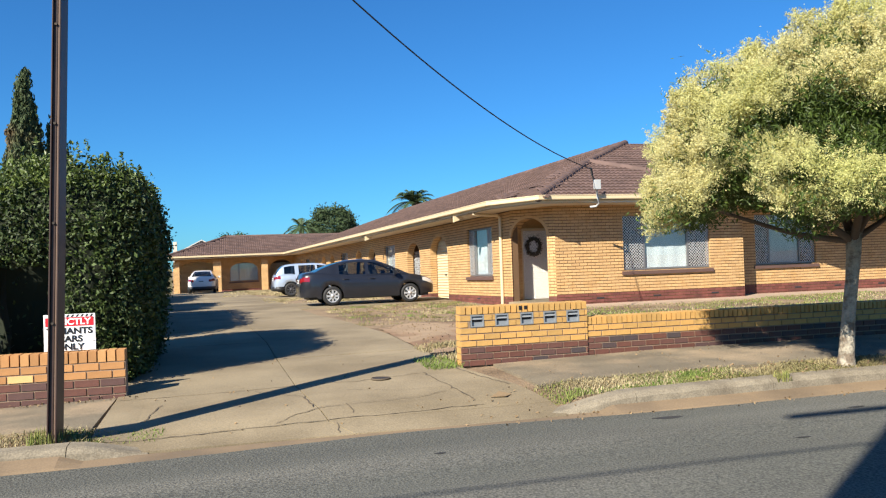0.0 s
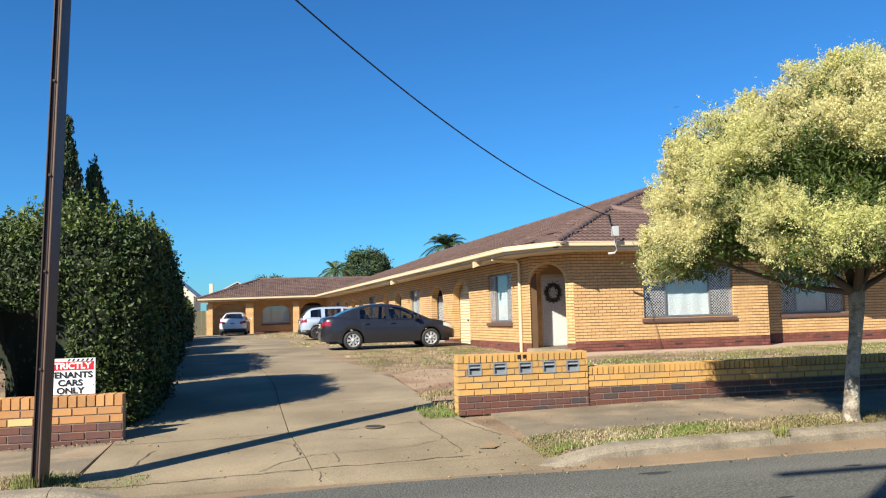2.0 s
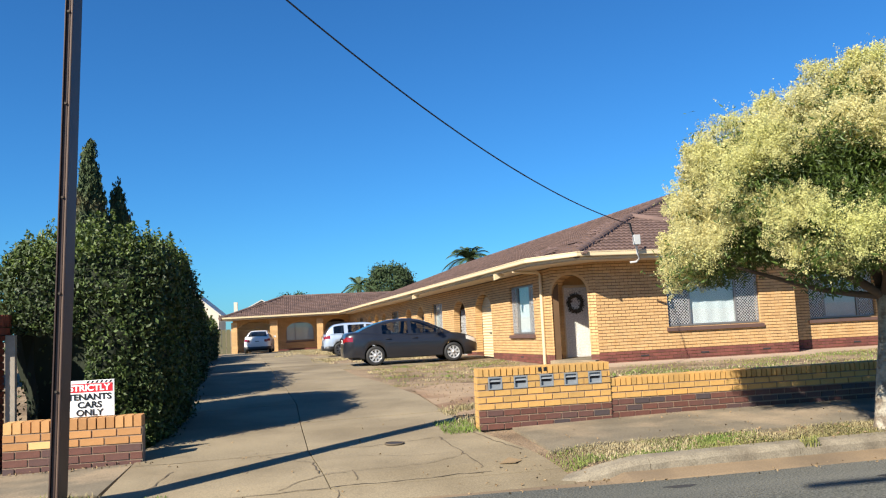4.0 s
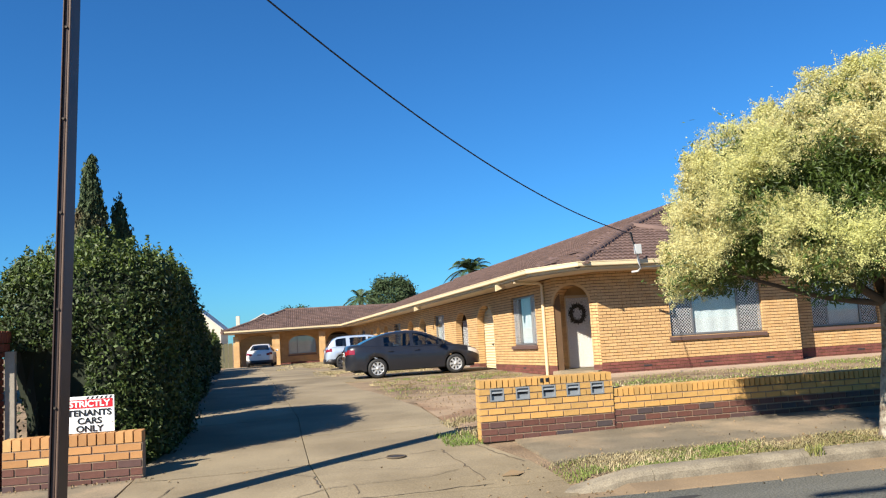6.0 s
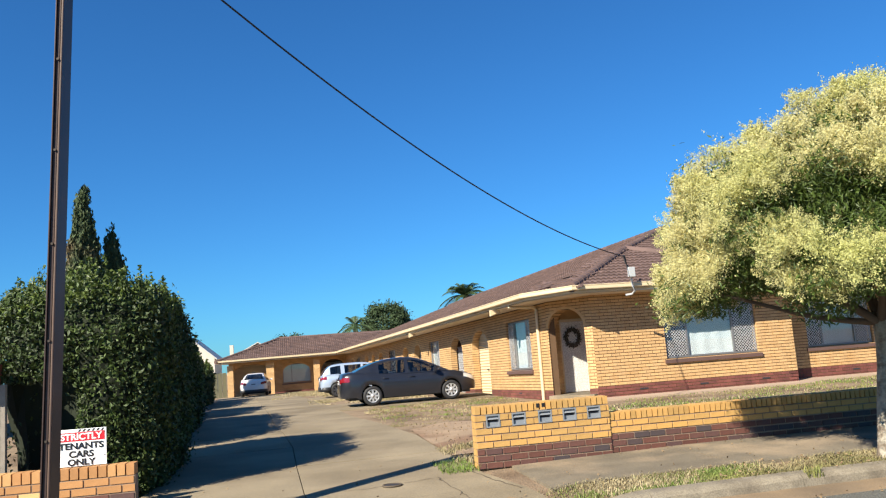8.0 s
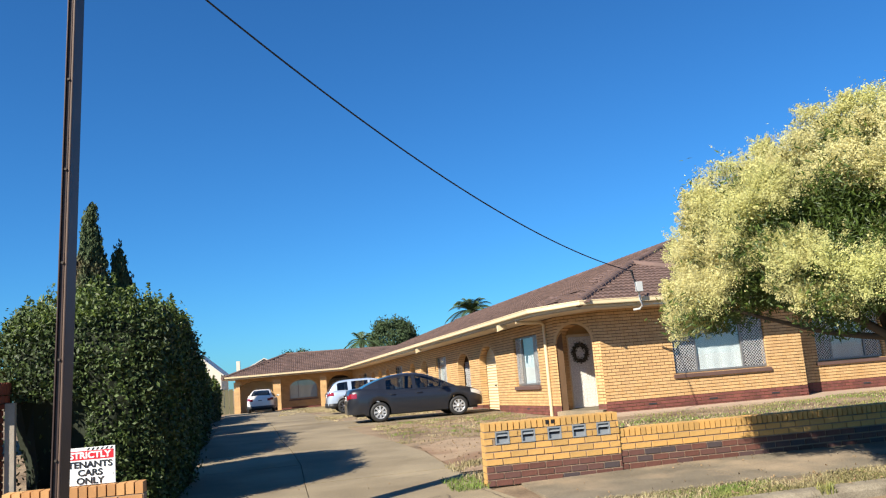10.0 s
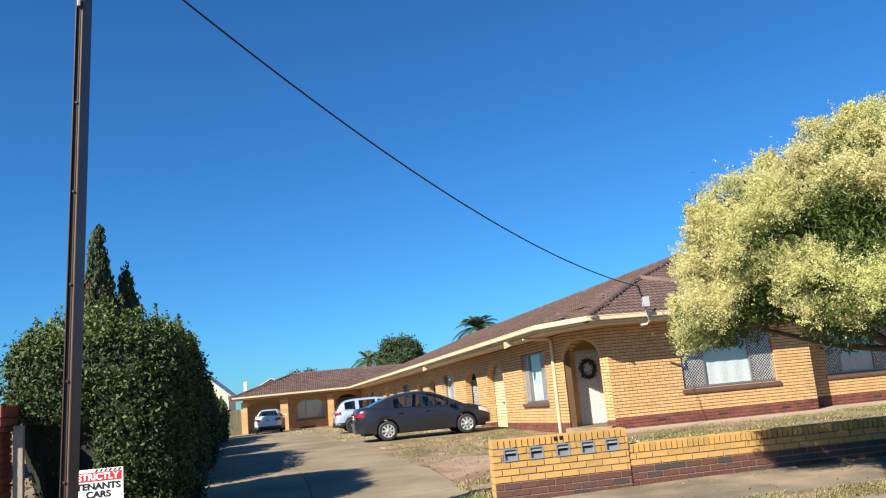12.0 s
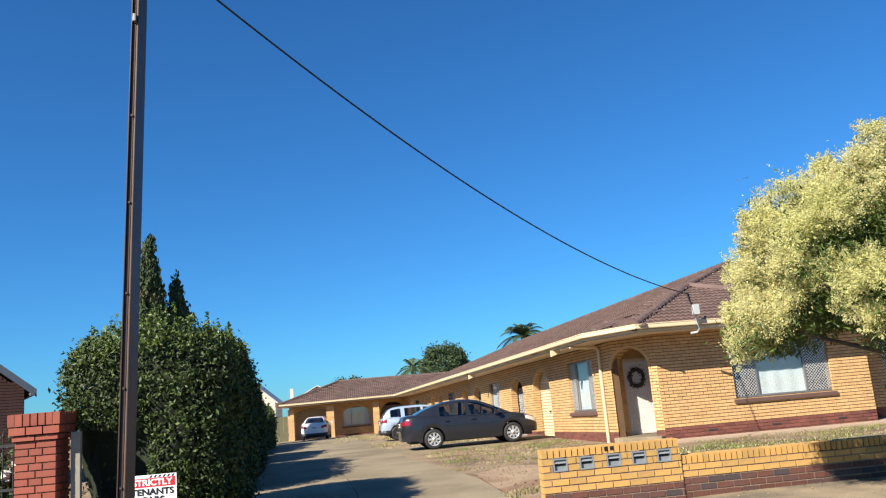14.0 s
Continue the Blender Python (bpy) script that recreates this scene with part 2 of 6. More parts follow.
def hang(ob, parent):
    ob.parent = parent
    ob.matrix_parent_inverse = Matrix.Translation(-Vector(parent.location)) if parent.type == "EMPTY" else Matrix.Identity(4)
    return ob


def part(name, geo, material, parent=None, label="", smooth=False, bevel=0.0, kind="", solid=0.0):
    """One mesh object, under a thing or a part."""
    ob = new(name, geo.mesh(name, material, smooth))
    if parent:
        hang(ob, parent)
    if solid:
        md = ob.modifiers.new("thick", "SOLIDIFY")
        md.thickness = solid
    if bevel:
        md = ob.modifiers.new("edge", "BEVEL")
        md.width, md.segments, md.limit_method = bevel, 2, "ANGLE"
    if label or kind:
        tagged(ob, label, kind=kind)
    return ob


def boxpart(name, dims, material, parent=None, label="", bevel=0.0, at=None):
    g = Geo()
    g.box(*dims, at=at)
    return part(name, g, material, parent, label, bevel=bevel)


def frame_at(x, y, way, side=1, fall=0.0, z=0.0):
    """A wall's own axes: u along it, n out of it, z up (falling along u)."""
    dx, dy = Vector(way).normalized()

    def at(u, n, h):
        return (x + u * dx + side * n * dy, y + u * dy - side * n * dx, z + h - fall * u)
    return at


def lerp(pts, x):
    """Straight lines through a table of pairs."""
    return float(np.interp(x, [p[0] for p in pts], [p[1] for p in pts]))


def smooth_lerp(pts, x):
    """A soft curve through a table of pairs."""
    xs, ys = [p[0] for p in pts], [p[1] for p in pts]
    if x <= xs[0] or x >= xs[-1]:
        return lerp(pts, x)
    i = max(k for k in range(len(xs)) if xs[k] <= x)
    h = xs[i + 1] - xs[i]

    def slope(k):
        if k in (0, len(xs) - 1):
            return 0.0 if len(xs) < 2 else ((ys[1] - ys[0]) / (xs[1] - xs[0]) if k == 0 else (ys[-1] - ys[-2]) / (xs[-1] - xs[-2]))
        a, b = (ys[k] - ys[k - 1]) / (xs[k] - xs[k - 1]), (ys[k + 1] - ys[k]) / (xs[k + 1] - xs[k])
        return 0.0 if a * b <= 0 else 2 * a * b / (a + b)
    t = (x - xs[i]) / h
    return (2 * t ** 3 - 3 * t ** 2 + 1) * ys[i] + (t ** 3 - 2 * t ** 2 + t) * h * slope(i) + (3 * t ** 2 - 2 * t ** 3) * ys[i + 1] + (t ** 3 - t ** 2) * h * slope(i + 1)


# ---- brickwork ----
COURSE, BRICK = 0.086, 0.24


def half_width(op, z):
    """Half the width of an opening at a height; an arched head narrows it."""
    u0, u1, z0, z1, rise = op
    if z < z0 or z > z1:
        return 0.0
    w = (u1 - u0) / 2
    if rise and z > z1 - rise:
        return w * math.sqrt(max(0.0, 1 - ((z - (z1 - rise)) / rise) ** 2))
    return w


def runs(u0, u1, z, openings):
    """Solid stretches of a wall at a height, and whether each end is at an opening."""
    out, a, cut = [], u0, False
    for op in sorted(openings):
        w = half_width(op, z)
        if w > 0.02:
            c = (op[0] + op[1]) / 2
            if c - w > a:
                out.append((a, c - w, cut, True))
            a, cut = max(a, c + w), True
    if a < u1:
        out.append((a, u1, cut, False))
    return out


def brick_mesh(cache, size, material):
    key = tuple(round(s, 3) for s in size)
    if key not in cache:
        g = Geo()
        x, y, z = (s / 2 for s in size)
        c = 0.004
        g.add([(a * (x - (c if b < 0 else 0)), b * y, d * (z - (c if b < 0 else 0))) for d in (-1, 1) for b in (-1, 1) for a in (-1, 1)], ((0, 2, 3, 1), (4, 5, 7, 6), (0, 1, 5, 4), (2, 6, 7, 3), (0, 4, 6, 2), (1, 3, 7, 5)))
        cache[key] = g.mesh("brick", material)
    return cache[key]


def brick_wall(key, at, length, z0, z1, openings, parent, thick=0.22, plinth=0, brick=None, low=None, mortar=None, singles=None, limit=300, rng=None, name="brickwork", start=0.0, label="", course=COURSE, long=BRICK):
    """Courses of bricks laid in running bond on a mortar core, cut round the openings. singles(u, z): those that become objects."""
    rng = rng or random.Random(5)
    core, up, lo, made, caches = Geo(), Geo(), Geo(), [], ({}, {})
    n_course = max(1, round((z1 - z0) / course))
    held = ([], z0)
    h = (z1 - z0) / n_course
    for k in range(n_course):
        za, zb = z0 + k * h, z0 + (k + 1) * h
        zm = (za + zb) / 2
        dark = k < plinth
        row = runs(start, length, zm, openings)
        if row != held[0]:
            for a, b, _, _ in held[0]:
                core.box(a, b, -thick, 0, held[1], za, at)
            held = (row, za)
        for a, b, cut_a, cut_b in row:
            u = math.floor(a / long) * long + (0 if k % 2 else long / 2) - long
            while u < b:
                p, q = max(u, a), min(u + long - 0.012, b)
                if q - p > 0.03:
                    end = (p == a and cut_a) or (q == b and cut_b)
                    p2, q2 = (p - 0.006 if p == a and cut_a else p), (q + 0.006 if q == b and cut_b else q)
                    out = 0.011 + rng.uniform(-0.002, 0.002)
                    back = -thick - 0.004 if end else -0.01
                    if singles and not end and singles(p, zm) and len(made) < limit:
                        mid = Vector(at((p2 + q2) / 2, (out + back) / 2, zm))
                        ex = (Vector(at(1, 0, 0)) - Vector(at(0, 0, 0)))
                        m = bpy.data.objects.new("brick", brick_mesh(caches[dark], (q2 - p2, out - back, h - 0.014), low[1] if dark else brick[1]))
                        scene.collection.objects.link(m)
                        m.matrix_basis = Matrix.Translation(mid) @ Matrix.Rotation(math.atan2(ex.y, ex.x), 4, "Z")
                        made.append(m)
                    else:
                        (lo if dark else up).box(p2, q2, back, out, za + 0.009, zb - 0.009, at)
                u += long
    for a, b, _, _ in held[0]:
        core.box(a, b, -thick, 0, held[1], z1, at)
    wall = part(key, core, mortar or m_mortar, parent, label)
    for m in made:
        hang(m, wall)
    if up.f:
        part(name, up, brick[0], wall, kind="stuff")
    if lo.f:
        part("plinth", lo, low[0], wall, "dark red brick base course", kind="stuff")
    return wall


def arch_ring(at, op, parent, thick=0.24, material=None, width=0.06):
    """A rounded brick lining round an arched head."""
    u0, u1, z0, z1, rise = op
    g, c, w, zs = Geo(), (op[0] + op[1]) / 2, (op[1] - op[0]) / 2, op[3] - op[4]
    n = 18
    rows = []
    for i in range(n + 1):
        a = math.pi * i / n
        ci, si = math.cos(a), math.sin(a)
        pin, pout = (c - (w - 0.015) * ci, zs + (rise - 0.015) * si), (c - (w + width) * ci, zs + (rise + width) * si)
        rows.append([at(pin[0], -thick, pin[1]), at(pin[0], 0.012, pin[1]), at(pout[0], 0.012, pout[1]), at(pout[0], -thick, pout[1])])
    g.grid(rows)
    return part("arch_lining", g, material or m_brick, parent, smooth=False)


# ---- ground, road, kerbs ----
def fence_z(x):
    return min(0.2, max(0.0, 0.08 + 0.02 * x))


def kerb_y(x):
    return 7.82 + 0.028 * max(-6, min(10, x))


def verge_z(x):
    return max(0.02, 0.42 * fence_z(x))


def ground_z(x, y):
    k = kerb_y(x)
    b = fence_z(x)
    if y < k:
        return lerp([(-9, -0.12), (-1.4, -0.1), (3, -0.02), (k - 0.5, -0.085), (k, -0.09)], y)
    if y < 10.65:
        ramp = lerp([(k, -0.08), (k + 0.25, -0.055), (k + 1.0, b - 0.06), (10.65, b)], y)
        v = verge_z(x)
        bank = lerp([(k, v), (k + 0.3, v + 0.025), (k + 1.0, 0.5 * (v + b) + 0.02), (10.65, b)], y)
        w = min(1.0, max(0.0, (x + 1.75) / 0.7)) * min(1.0, max(0.0, (3.85 - x) / 0.5))
        return bank + (ramp - bank) * w * w * (3 - 2 * w)
    return lerp([(10.65, b), (20, 0.27), (28, 0.3), (53, 0.08), (60, -0.08), (90, -0.3)], y)


def graded(a, b, step, far):
    v = list(np.arange(a, b + 0.01, step))
    return [a - far, a - far / 4, a - far / 16] + v + [b + far / 16, b + far / 4, b + far]


g = Geo()
g.grid([[(x, y, (ground_z(x, y) - (0.06 if y < 7.2 else 0.03) + 0.012 * noise.noise((x * 1.3, y * 1.3, 0))) if 0 < y < 7.2 or y > kerb_y(x) + 0.2 else -0.16 if y > 0 else ground_z(x, 0) + (0.07 if y < -1.04 else -0.06)) for x in graded(-14, 20, 0.4, 900)] for y in sorted(graded(-12, 66, 0.4, 900) + [-1.06, -1.02, 7.15, 8.02, 8.1, 8.18, 8.26, 8.34])])
ground = tagged(part("ground", g, m_dirt, smooth=True), "dry brown dirt yard and verge", "ground", kind="structure")

def road_edge(x):
    """The asphalt's far edge, pushed out over the driveway crossing."""
    return kerb_y(x) - 0.29 + 0.2 * math.exp(-((x - 1.7) / 1.9) ** 2) + 0.018 * noise.noise((x * 2.1, 0, 3)) + 0.012 * noise.noise((x * 7, 0, 5))


g = Geo()
ys = [-0.93, -0.4, 0, 1.5, 3, 4.5, 6, 7.0, 7.53]
g.grid([[(x, (y if y < 7.5 else road_edge(x)), ground_z(x, y) + (0.002 if y < 7.5 else 0.006)) for x in [-160, -60, -25, -12, *np.arange(-8, 12.1, 0.2), 16, 25, 60, 160]] for y in ys])
road = tagged(part("road", g, m_asphalt, smooth=True), "worn grey asphalt street", "road", kind="structure")
for cx, cy, rx, ry in ((4.33, 7.33, 0.17, 0.06), (6.4, 7.0, 0.1, 0.03), (4.9, 6.0, 0.08, 0.02), (1.7, 6.75, 0.05, 0.03)):
    g = Geo()
    pts = [(cx + rx * math.cos(a) * (1 + 0.25 * math.sin(3 * a)), cy + ry * math.sin(a), ground_z(cx, cy) + 0.007) for a in np.linspace(0, 2 * math.pi, 18)[:-1]]
    g.add(pts, [tuple(range(len(pts)))])
    part("tar_spot", g, m_patch, road)

g = Geo()
g.grid([[(x, max(kerb_y(x) + dy, road_edge(x) - 0.015 + 0.02 * k), ground_z(x, kerb_y(x) - 0.01) + dz * (1 if x > 4 or x < -1.5 else 0.15)) for x in [-60, -20, -12, *np.arange(-8, 12.1, 0.2), 16, 25, 60]] for k, (dy, dz) in enumerate(((-0.40, -0.004), (-0.24, 0.022), (-0.1, 0.055), (0.03, 0.075)))])
tagged(part("gutter", g, m_gutter), "dusty concrete gutter along the kerb", "gutter", kind="structure")

kerb = thing("kerb", (4, 8, 0), "weathered pale concrete kerb with broken edges", "kerb", kind="structure")
rk = random.Random(3)


def kerb_stone(x0, x1, ramp0=1.0, ramp1=1.0):
    g, rows = Geo(), []
    n = max(2, int((x1 - x0) / 0.12))
    for i in range(n + 1):
        x = x0 + 0.004 + (x1 - x0 - 0.008) * i / n
        r = ramp0 + (ramp1 - ramp0) * i / n
        top = -0.075 + (verge_z(x) + 0.03 + 0.075) * r * r * (3 - 2 * r)
        k = kerb_y(x)
        e = 0.012 * noise.noise((x * 4, 3, 1))
        rows.append([(x, k - 0.01, -0.13), (x, k + 0.01 + e, max(-0.1, top - 0.055 + e)), (x, k + 0.045 + e, top - 0.012 + e), (x, k + 0.08, top + e * 0.5), (x, k + 0.24, top + 0.006), (x, k + 0.24, -0.13)])
    g.grid(rows)
    w = len(rows[0])
    g.f += [tuple(range(w)), tuple(n * w + j for j in range(w))]
    return part("kerb_stone", g, m_kerb, kerb, smooth=False)


kerb_stone(3.2, 4.3, 0.12, 1.0)
x = 4.3
while x < 26:
    kerb_stone(x, x + 1.83)
    x += 1.83
kerb_stone(-1.55, -0.85, 1.0, 0.1)
x = -1.55
while x > -22:
    kerb_stone(x - 1.83, x)
    x -= 1.83


for i in range(-11, 12):
    g = Geo()
    g.box(i * 1.83 + 0.004, i * 1.83 + 1.826, -1.05, -0.92, -0.13, ground_z(i * 1.83, 0) + 0.1)
    part("kerb_stone", g, m_kerb, kerb, bevel=0.015)

# ---- concrete slabs ----
def slab(name, poly, parent, material, lift=0.012, step=0.35):
    """A slab over four corners that follows the ground; near edge first."""
    (a, b, c, d), g = poly, Geo()
    n = max(1, int((Vector(d) - Vector(a)).length / step))
    m = max(1, int((Vector(b) - Vector(a)).length / step))
    rows = []
    for i in range(n + 1):
        l, r = Vector(a).lerp(Vector(d), i / n), Vector(b).lerp(Vector(c), i / n)
        rows.append([(p.x, p.y, ground_z(p.x, p.y) + lift) for p in (l.lerp(r, j / m) for j in range(m + 1))])
    g.grid(rows)
    rim = [rows[0][j] for j in range(m + 1)] + [rows[i][m] for i in range(1, n + 1)] + [rows[n][j] for j in range(m - 1, -1, -1)] + [rows[i][0] for i in range(n - 1, 0, -1)]
    k, q = len(g.v), len(rim)
    g.add(rim + [(p[0], p[1], p[2] - 0.07) for p in rim], [(j, (j + 1) % q, q + (j + 1) % q, q + j) for j in range(q)])
    return part(name, g, material, parent, smooth=False)


drive = thing("driveway", (1, 16, 0.2), "cracked pale concrete driveway with dirty joints", "driveway", kind="structure")
LEFT = [(7.85, -1.05), (8.34, -1.43), (11, -1.47), (24, -1.95), (60, -4.6)]
RIGHT = [(7.85, 3.45), (8.9, 3.42), (10.6, 2.98), (17.6, 2.95), (19.4, 2.3), (30, 1.7), (60, 0.1)]
cuts = [7.86, 8.34, 10.3, 12.9, 15.6, 18.4, 21.5, 24.6, 28, 31.5, 35, 39, 43, 47, 52, 58]
for y0, y1 in zip(cuts, cuts[1:]):
    for f0, f1 in ((0, 0.48), (0.48, 1)):
        def spot(y, f):
            return (lerp(LEFT, y) + f * (lerp(RIGHT, y) - lerp(LEFT, y)), y)
        e = 0.007
        p = [Vector(spot(y0 + e, f0)), Vector(spot(y0 + e, f1)), Vector(spot(y1 - e, f1)), Vector(spot(y1 - e, f0))]
        p[0].x += e
        p[3].x += e
        p[1].x -= e
        p[2].x -= e
        slab("slab", p, drive, m_concrete, 0.012 + rk.uniform(-0.003, 0.003))
slab("garage_slab", [(2.0, 25.0), (7.2, 25.3), (7.0, 28.9), (1.7, 28.6)], drive, m_concrete, 0.006)
slab("garage_slab", [(1.6, 35.4), (6.3, 35.6), (6.1, 39.6), (1.3, 39.2)], drive, m_concrete, 0.006)


def crack(pts, width, seed, parent=None):
    """A ragged dark crack lying in the concrete."""
    r, g, rows = random.Random(seed), Geo(), []
    for (x0, y0), (x1, y1) in zip(pts, pts[1:]):
        n = max(3, int(math.hypot(x1 - x0, y1 - y0) / 0.09))
        for i in range(n):
            f = i / n
            x, y = x0 + f * (x1 - x0) + r.uniform(-0.02, 0.02), y0 + f * (y1 - y0) + r.uniform(-0.02, 0.02)
            w = width * r.uniform(0.25, 0.8)
            nx, ny = -(y1 - y0), x1 - x0
            q = math.hypot(nx, ny)
            z = ground_z(x, y) + 0.0185
            rows.append([(x - w * nx / q, y - w * ny / q, z), (x + w * nx / q, y + w * ny / q, z)])
    g.grid(rows)
    return part("crack", g, m_gutter_dark, parent or drive)


m_gutter_dark = mat("crack_soil", (0.103, 0.0774, 0.0516), 1.0, vary=0.3, bump=0.5)
for k, (pts, width) in enumerate((
        ([(-1.4, 10.33), (-0.71, 10.28), (0.1, 10.22), (0.79, 10.29), (1.5, 10.2), (2.43, 10.4)], 0.011),
        ([(0.75, 9.52), (0.8, 8.81)], 0.017),
        ([(0.37, 8.4), (0.61, 8.65), (0.89, 8.84), (1.17, 8.88), (1.21, 8.43)], 0.012),
        ([(-1.3, 8.2), (-1.08, 8.22), (-0.39, 8.27), (0.72, 8.36), (1.71, 8.4), (2.77, 8.45)], 0.016),
        ([(2.43, 10.4), (2.48, 9.7), (2.52, 9.11), (2.64, 8.48)], 0.014),
        ([(1.17, 8.88), (1.98, 8.89), (2.52, 9.11)], 0.007),
        ([(2.94, 10.55), (3.02, 9.93), (3.22, 9.02)], 0.016),
        ([(-1.02, 8.93), (-0.92, 9.49), (-0.86, 9.88)], 0.013),
        ([(0.98, 8.28), (0.95, 8.02), (0.99, 7.9)], 0.009),
        ([(0.75, 9.52), (0.4, 9.9), (0.1, 10.2)], 0.006),
        ([(1.3, 9.7), (1.9, 9.35), (2.5, 9.3)], 0.005),
        ([(1.9, 12.3), (2.5, 12.45), (2.95, 12.6)], 0.009),
        ([(0.9, 13.4), (1.6, 14.4), (2.6, 14.9)], 0.006))):
    crack(pts, width, k + 1)

paths = thing("footpath", (6, 9.6, 0.15), "grey-brown worn concrete footpath slabs", "footpath", kind="structure")
x = 3.5
while x < 24:
    slab("slab", [(x + 0.01, 8.86), (x + 2.36, 8.9), (x + 2.36, 10.62), (x + 0.01, 10.62)], paths, m_path, 0.006)
    x += 2.38
x = -1.468
while x > -16:
    slab("slab", [(x - 2.0, 8.72), (x - 0.01, 8.72), (x - 0.01, 10.6), (x - 2.0, 10.6)], paths, m_path, 0.006)
    x -= 2.02
apron = thing("house_path", (12, 20, 0.25), "narrow pinkish concrete path along the wall", "path", kind="structure")
m_apron = mat("pink_concrete", (0.361, 0.267, 0.194), 0.9, vary=0.15, scale=2, bump=0.4)
for x0, x1, y0, y1 in ((7.3, 14.75, 19.75, 20.48), (14.77, 26, 20.5, 21.28)):
    slab("slab", [(x0, y0), (x1, y0), (x1, y1), (x0, y1)], apron, m_apron, 0.02)
slab("slab", [(5.9, 26.6), (7.36, 26.7), (7.2, 28.9), (5.7, 28.8)], apron, m_path, 0.02)

# garden bed of bare red soil beside the driveway
bed = Geo()
bed.grid([[(x, y, ground_z(x, y) - 0.012 + 0.03 * noise.noise((x * 2, y * 2, 4)) * min(1, (y - 12.4) * 2)) for x in np.linspace(3.02, 6.0 - 0.22 * (y - 12.4) + 0.5 * noise.noise((y * 0.9, 2, 0)), 12)] for y in np.linspace(12.4, 17.5, 24)])
for i, (x, y, z) in enumerate(bed.v):
    k = max(0, (y - 16.0) / 1.5)
    bed.v[i] = (x, y + k * (0.6 * noise.noise((x * 1.1, 5, 0)) - 0.5 * max(0, 1 - (x - 3.02) / 0.7) ** 2), z)
tagged(part("garden_bed", bed, m_red_dirt, smooth=True), "bare reddish soil garden bed", "garden bed", kind="structure")

# ---- the brick units ----
house = thing("brick_units", (12, 24, 0.27), "single-storey cream brick units with brown tiled roof", "house")
FRONT = frame_at(8.73, 20.5, (1, 0))
BACKED = frame_at(14.77, 21.3, (1, 0))
CORNER = frame_at(7.75, 21.47, (0.98, -0.97))
WING = frame_at(7.75, 21.47, (-0.0785, 0.9969), -1, 0.0148)
REAR = frame_at(-4.0, 61.1, (1, 0), 1, -0.012, -0.36)
TOP = 3.1
win_front = (2.08, 4.92, 1.2, 2.78, 0)
win_back = (1.0, 3.25, 1.2, 2.78, 0)
door_arch = (0.03, 1.14, 0.40, 2.79, 0.52)
side_win = (1.33, 3.41, 1.16, 2.66, 0)
garage = (5.33, 7.25, 0.2, 2.64, 0.6)
WING_OPEN = [side_win, garage, (8.5, 10.2, 0.2, 2.55, 0.55), (12.0, 13.7, 1.2, 2.6, 0), (15.3, 16.75, 0.2, 2.6, 0.5), (17.95, 19.35, 0.2, 2.6, 0.5), (21.2, 22.9, 1.2, 2.6, 0),
             (24.7, 26.1, 0.2, 2.6, 0.5), (27.2, 28.6, 0.2, 2.6, 0.5), (29.7, 31.1, 0.2, 2.6, 0.5), (33.0, 34.4, 1.2, 2.6, 0), (35.4, 36.8, 0.2, 2.6, 0.5)]
YB, PB = (m_brick, m_brick_one), (m_plinth, m_dark_brick)
for key, at, length, ops, low in (("wall_front", FRONT, 6.04, [win_front], 4), ("wall_recessed", BACKED, 11.0, [win_back], 4), ("wall_corner", CORNER, 1.379, [door_arch], 4), ("wall_wing", WING, 40.0, WING_OPEN, 4)):
    one = (lambda u, z: 1.26 < z < 2.0 and u < 2.05) if key == "wall_front" else None
    w = brick_wall(key, at, length, 0.24 if at in (FRONT, BACKED) else 0.2, TOP if at is not WING else 3.0, ops, house, brick=YB, low=PB, plinth=low, singles=one, thick=0.48 if at is CORNER else 0.24, label="cream brick wall on a dark red brick base")
    for op in ops:
        if op[4]:
            arch_ring(at, op, w, 0.5 if at is CORNER else 0.26)
brick_wall("wall_return", frame_at(14.77, 20.5, (0, 1)), 0.8, 0.24, TOP, [], house, brick=YB, low=PB, plinth=4)
# plain walls that close the building
g = Geo()
g.box(25.55, 25.77, 21.3, 62, 0, 3.0)
g.box(4.6, 25.77, 61.5, 61.7, -0.2, 3.0)
part("wall_plain", g, m_brick, house)

# vents low in the brick base
for at, us in ((FRONT, (1.2, 3.0, 4.9)), (BACKED, (2.4, 3.9, 5.6)), (WING, (2.4,))):
    for u in us:
        boxpart("air_vent", (u, u + 0.24, 0.005, 0.015, 0.425, 0.465), m_room, house, "dark slotted air vent", at=at)


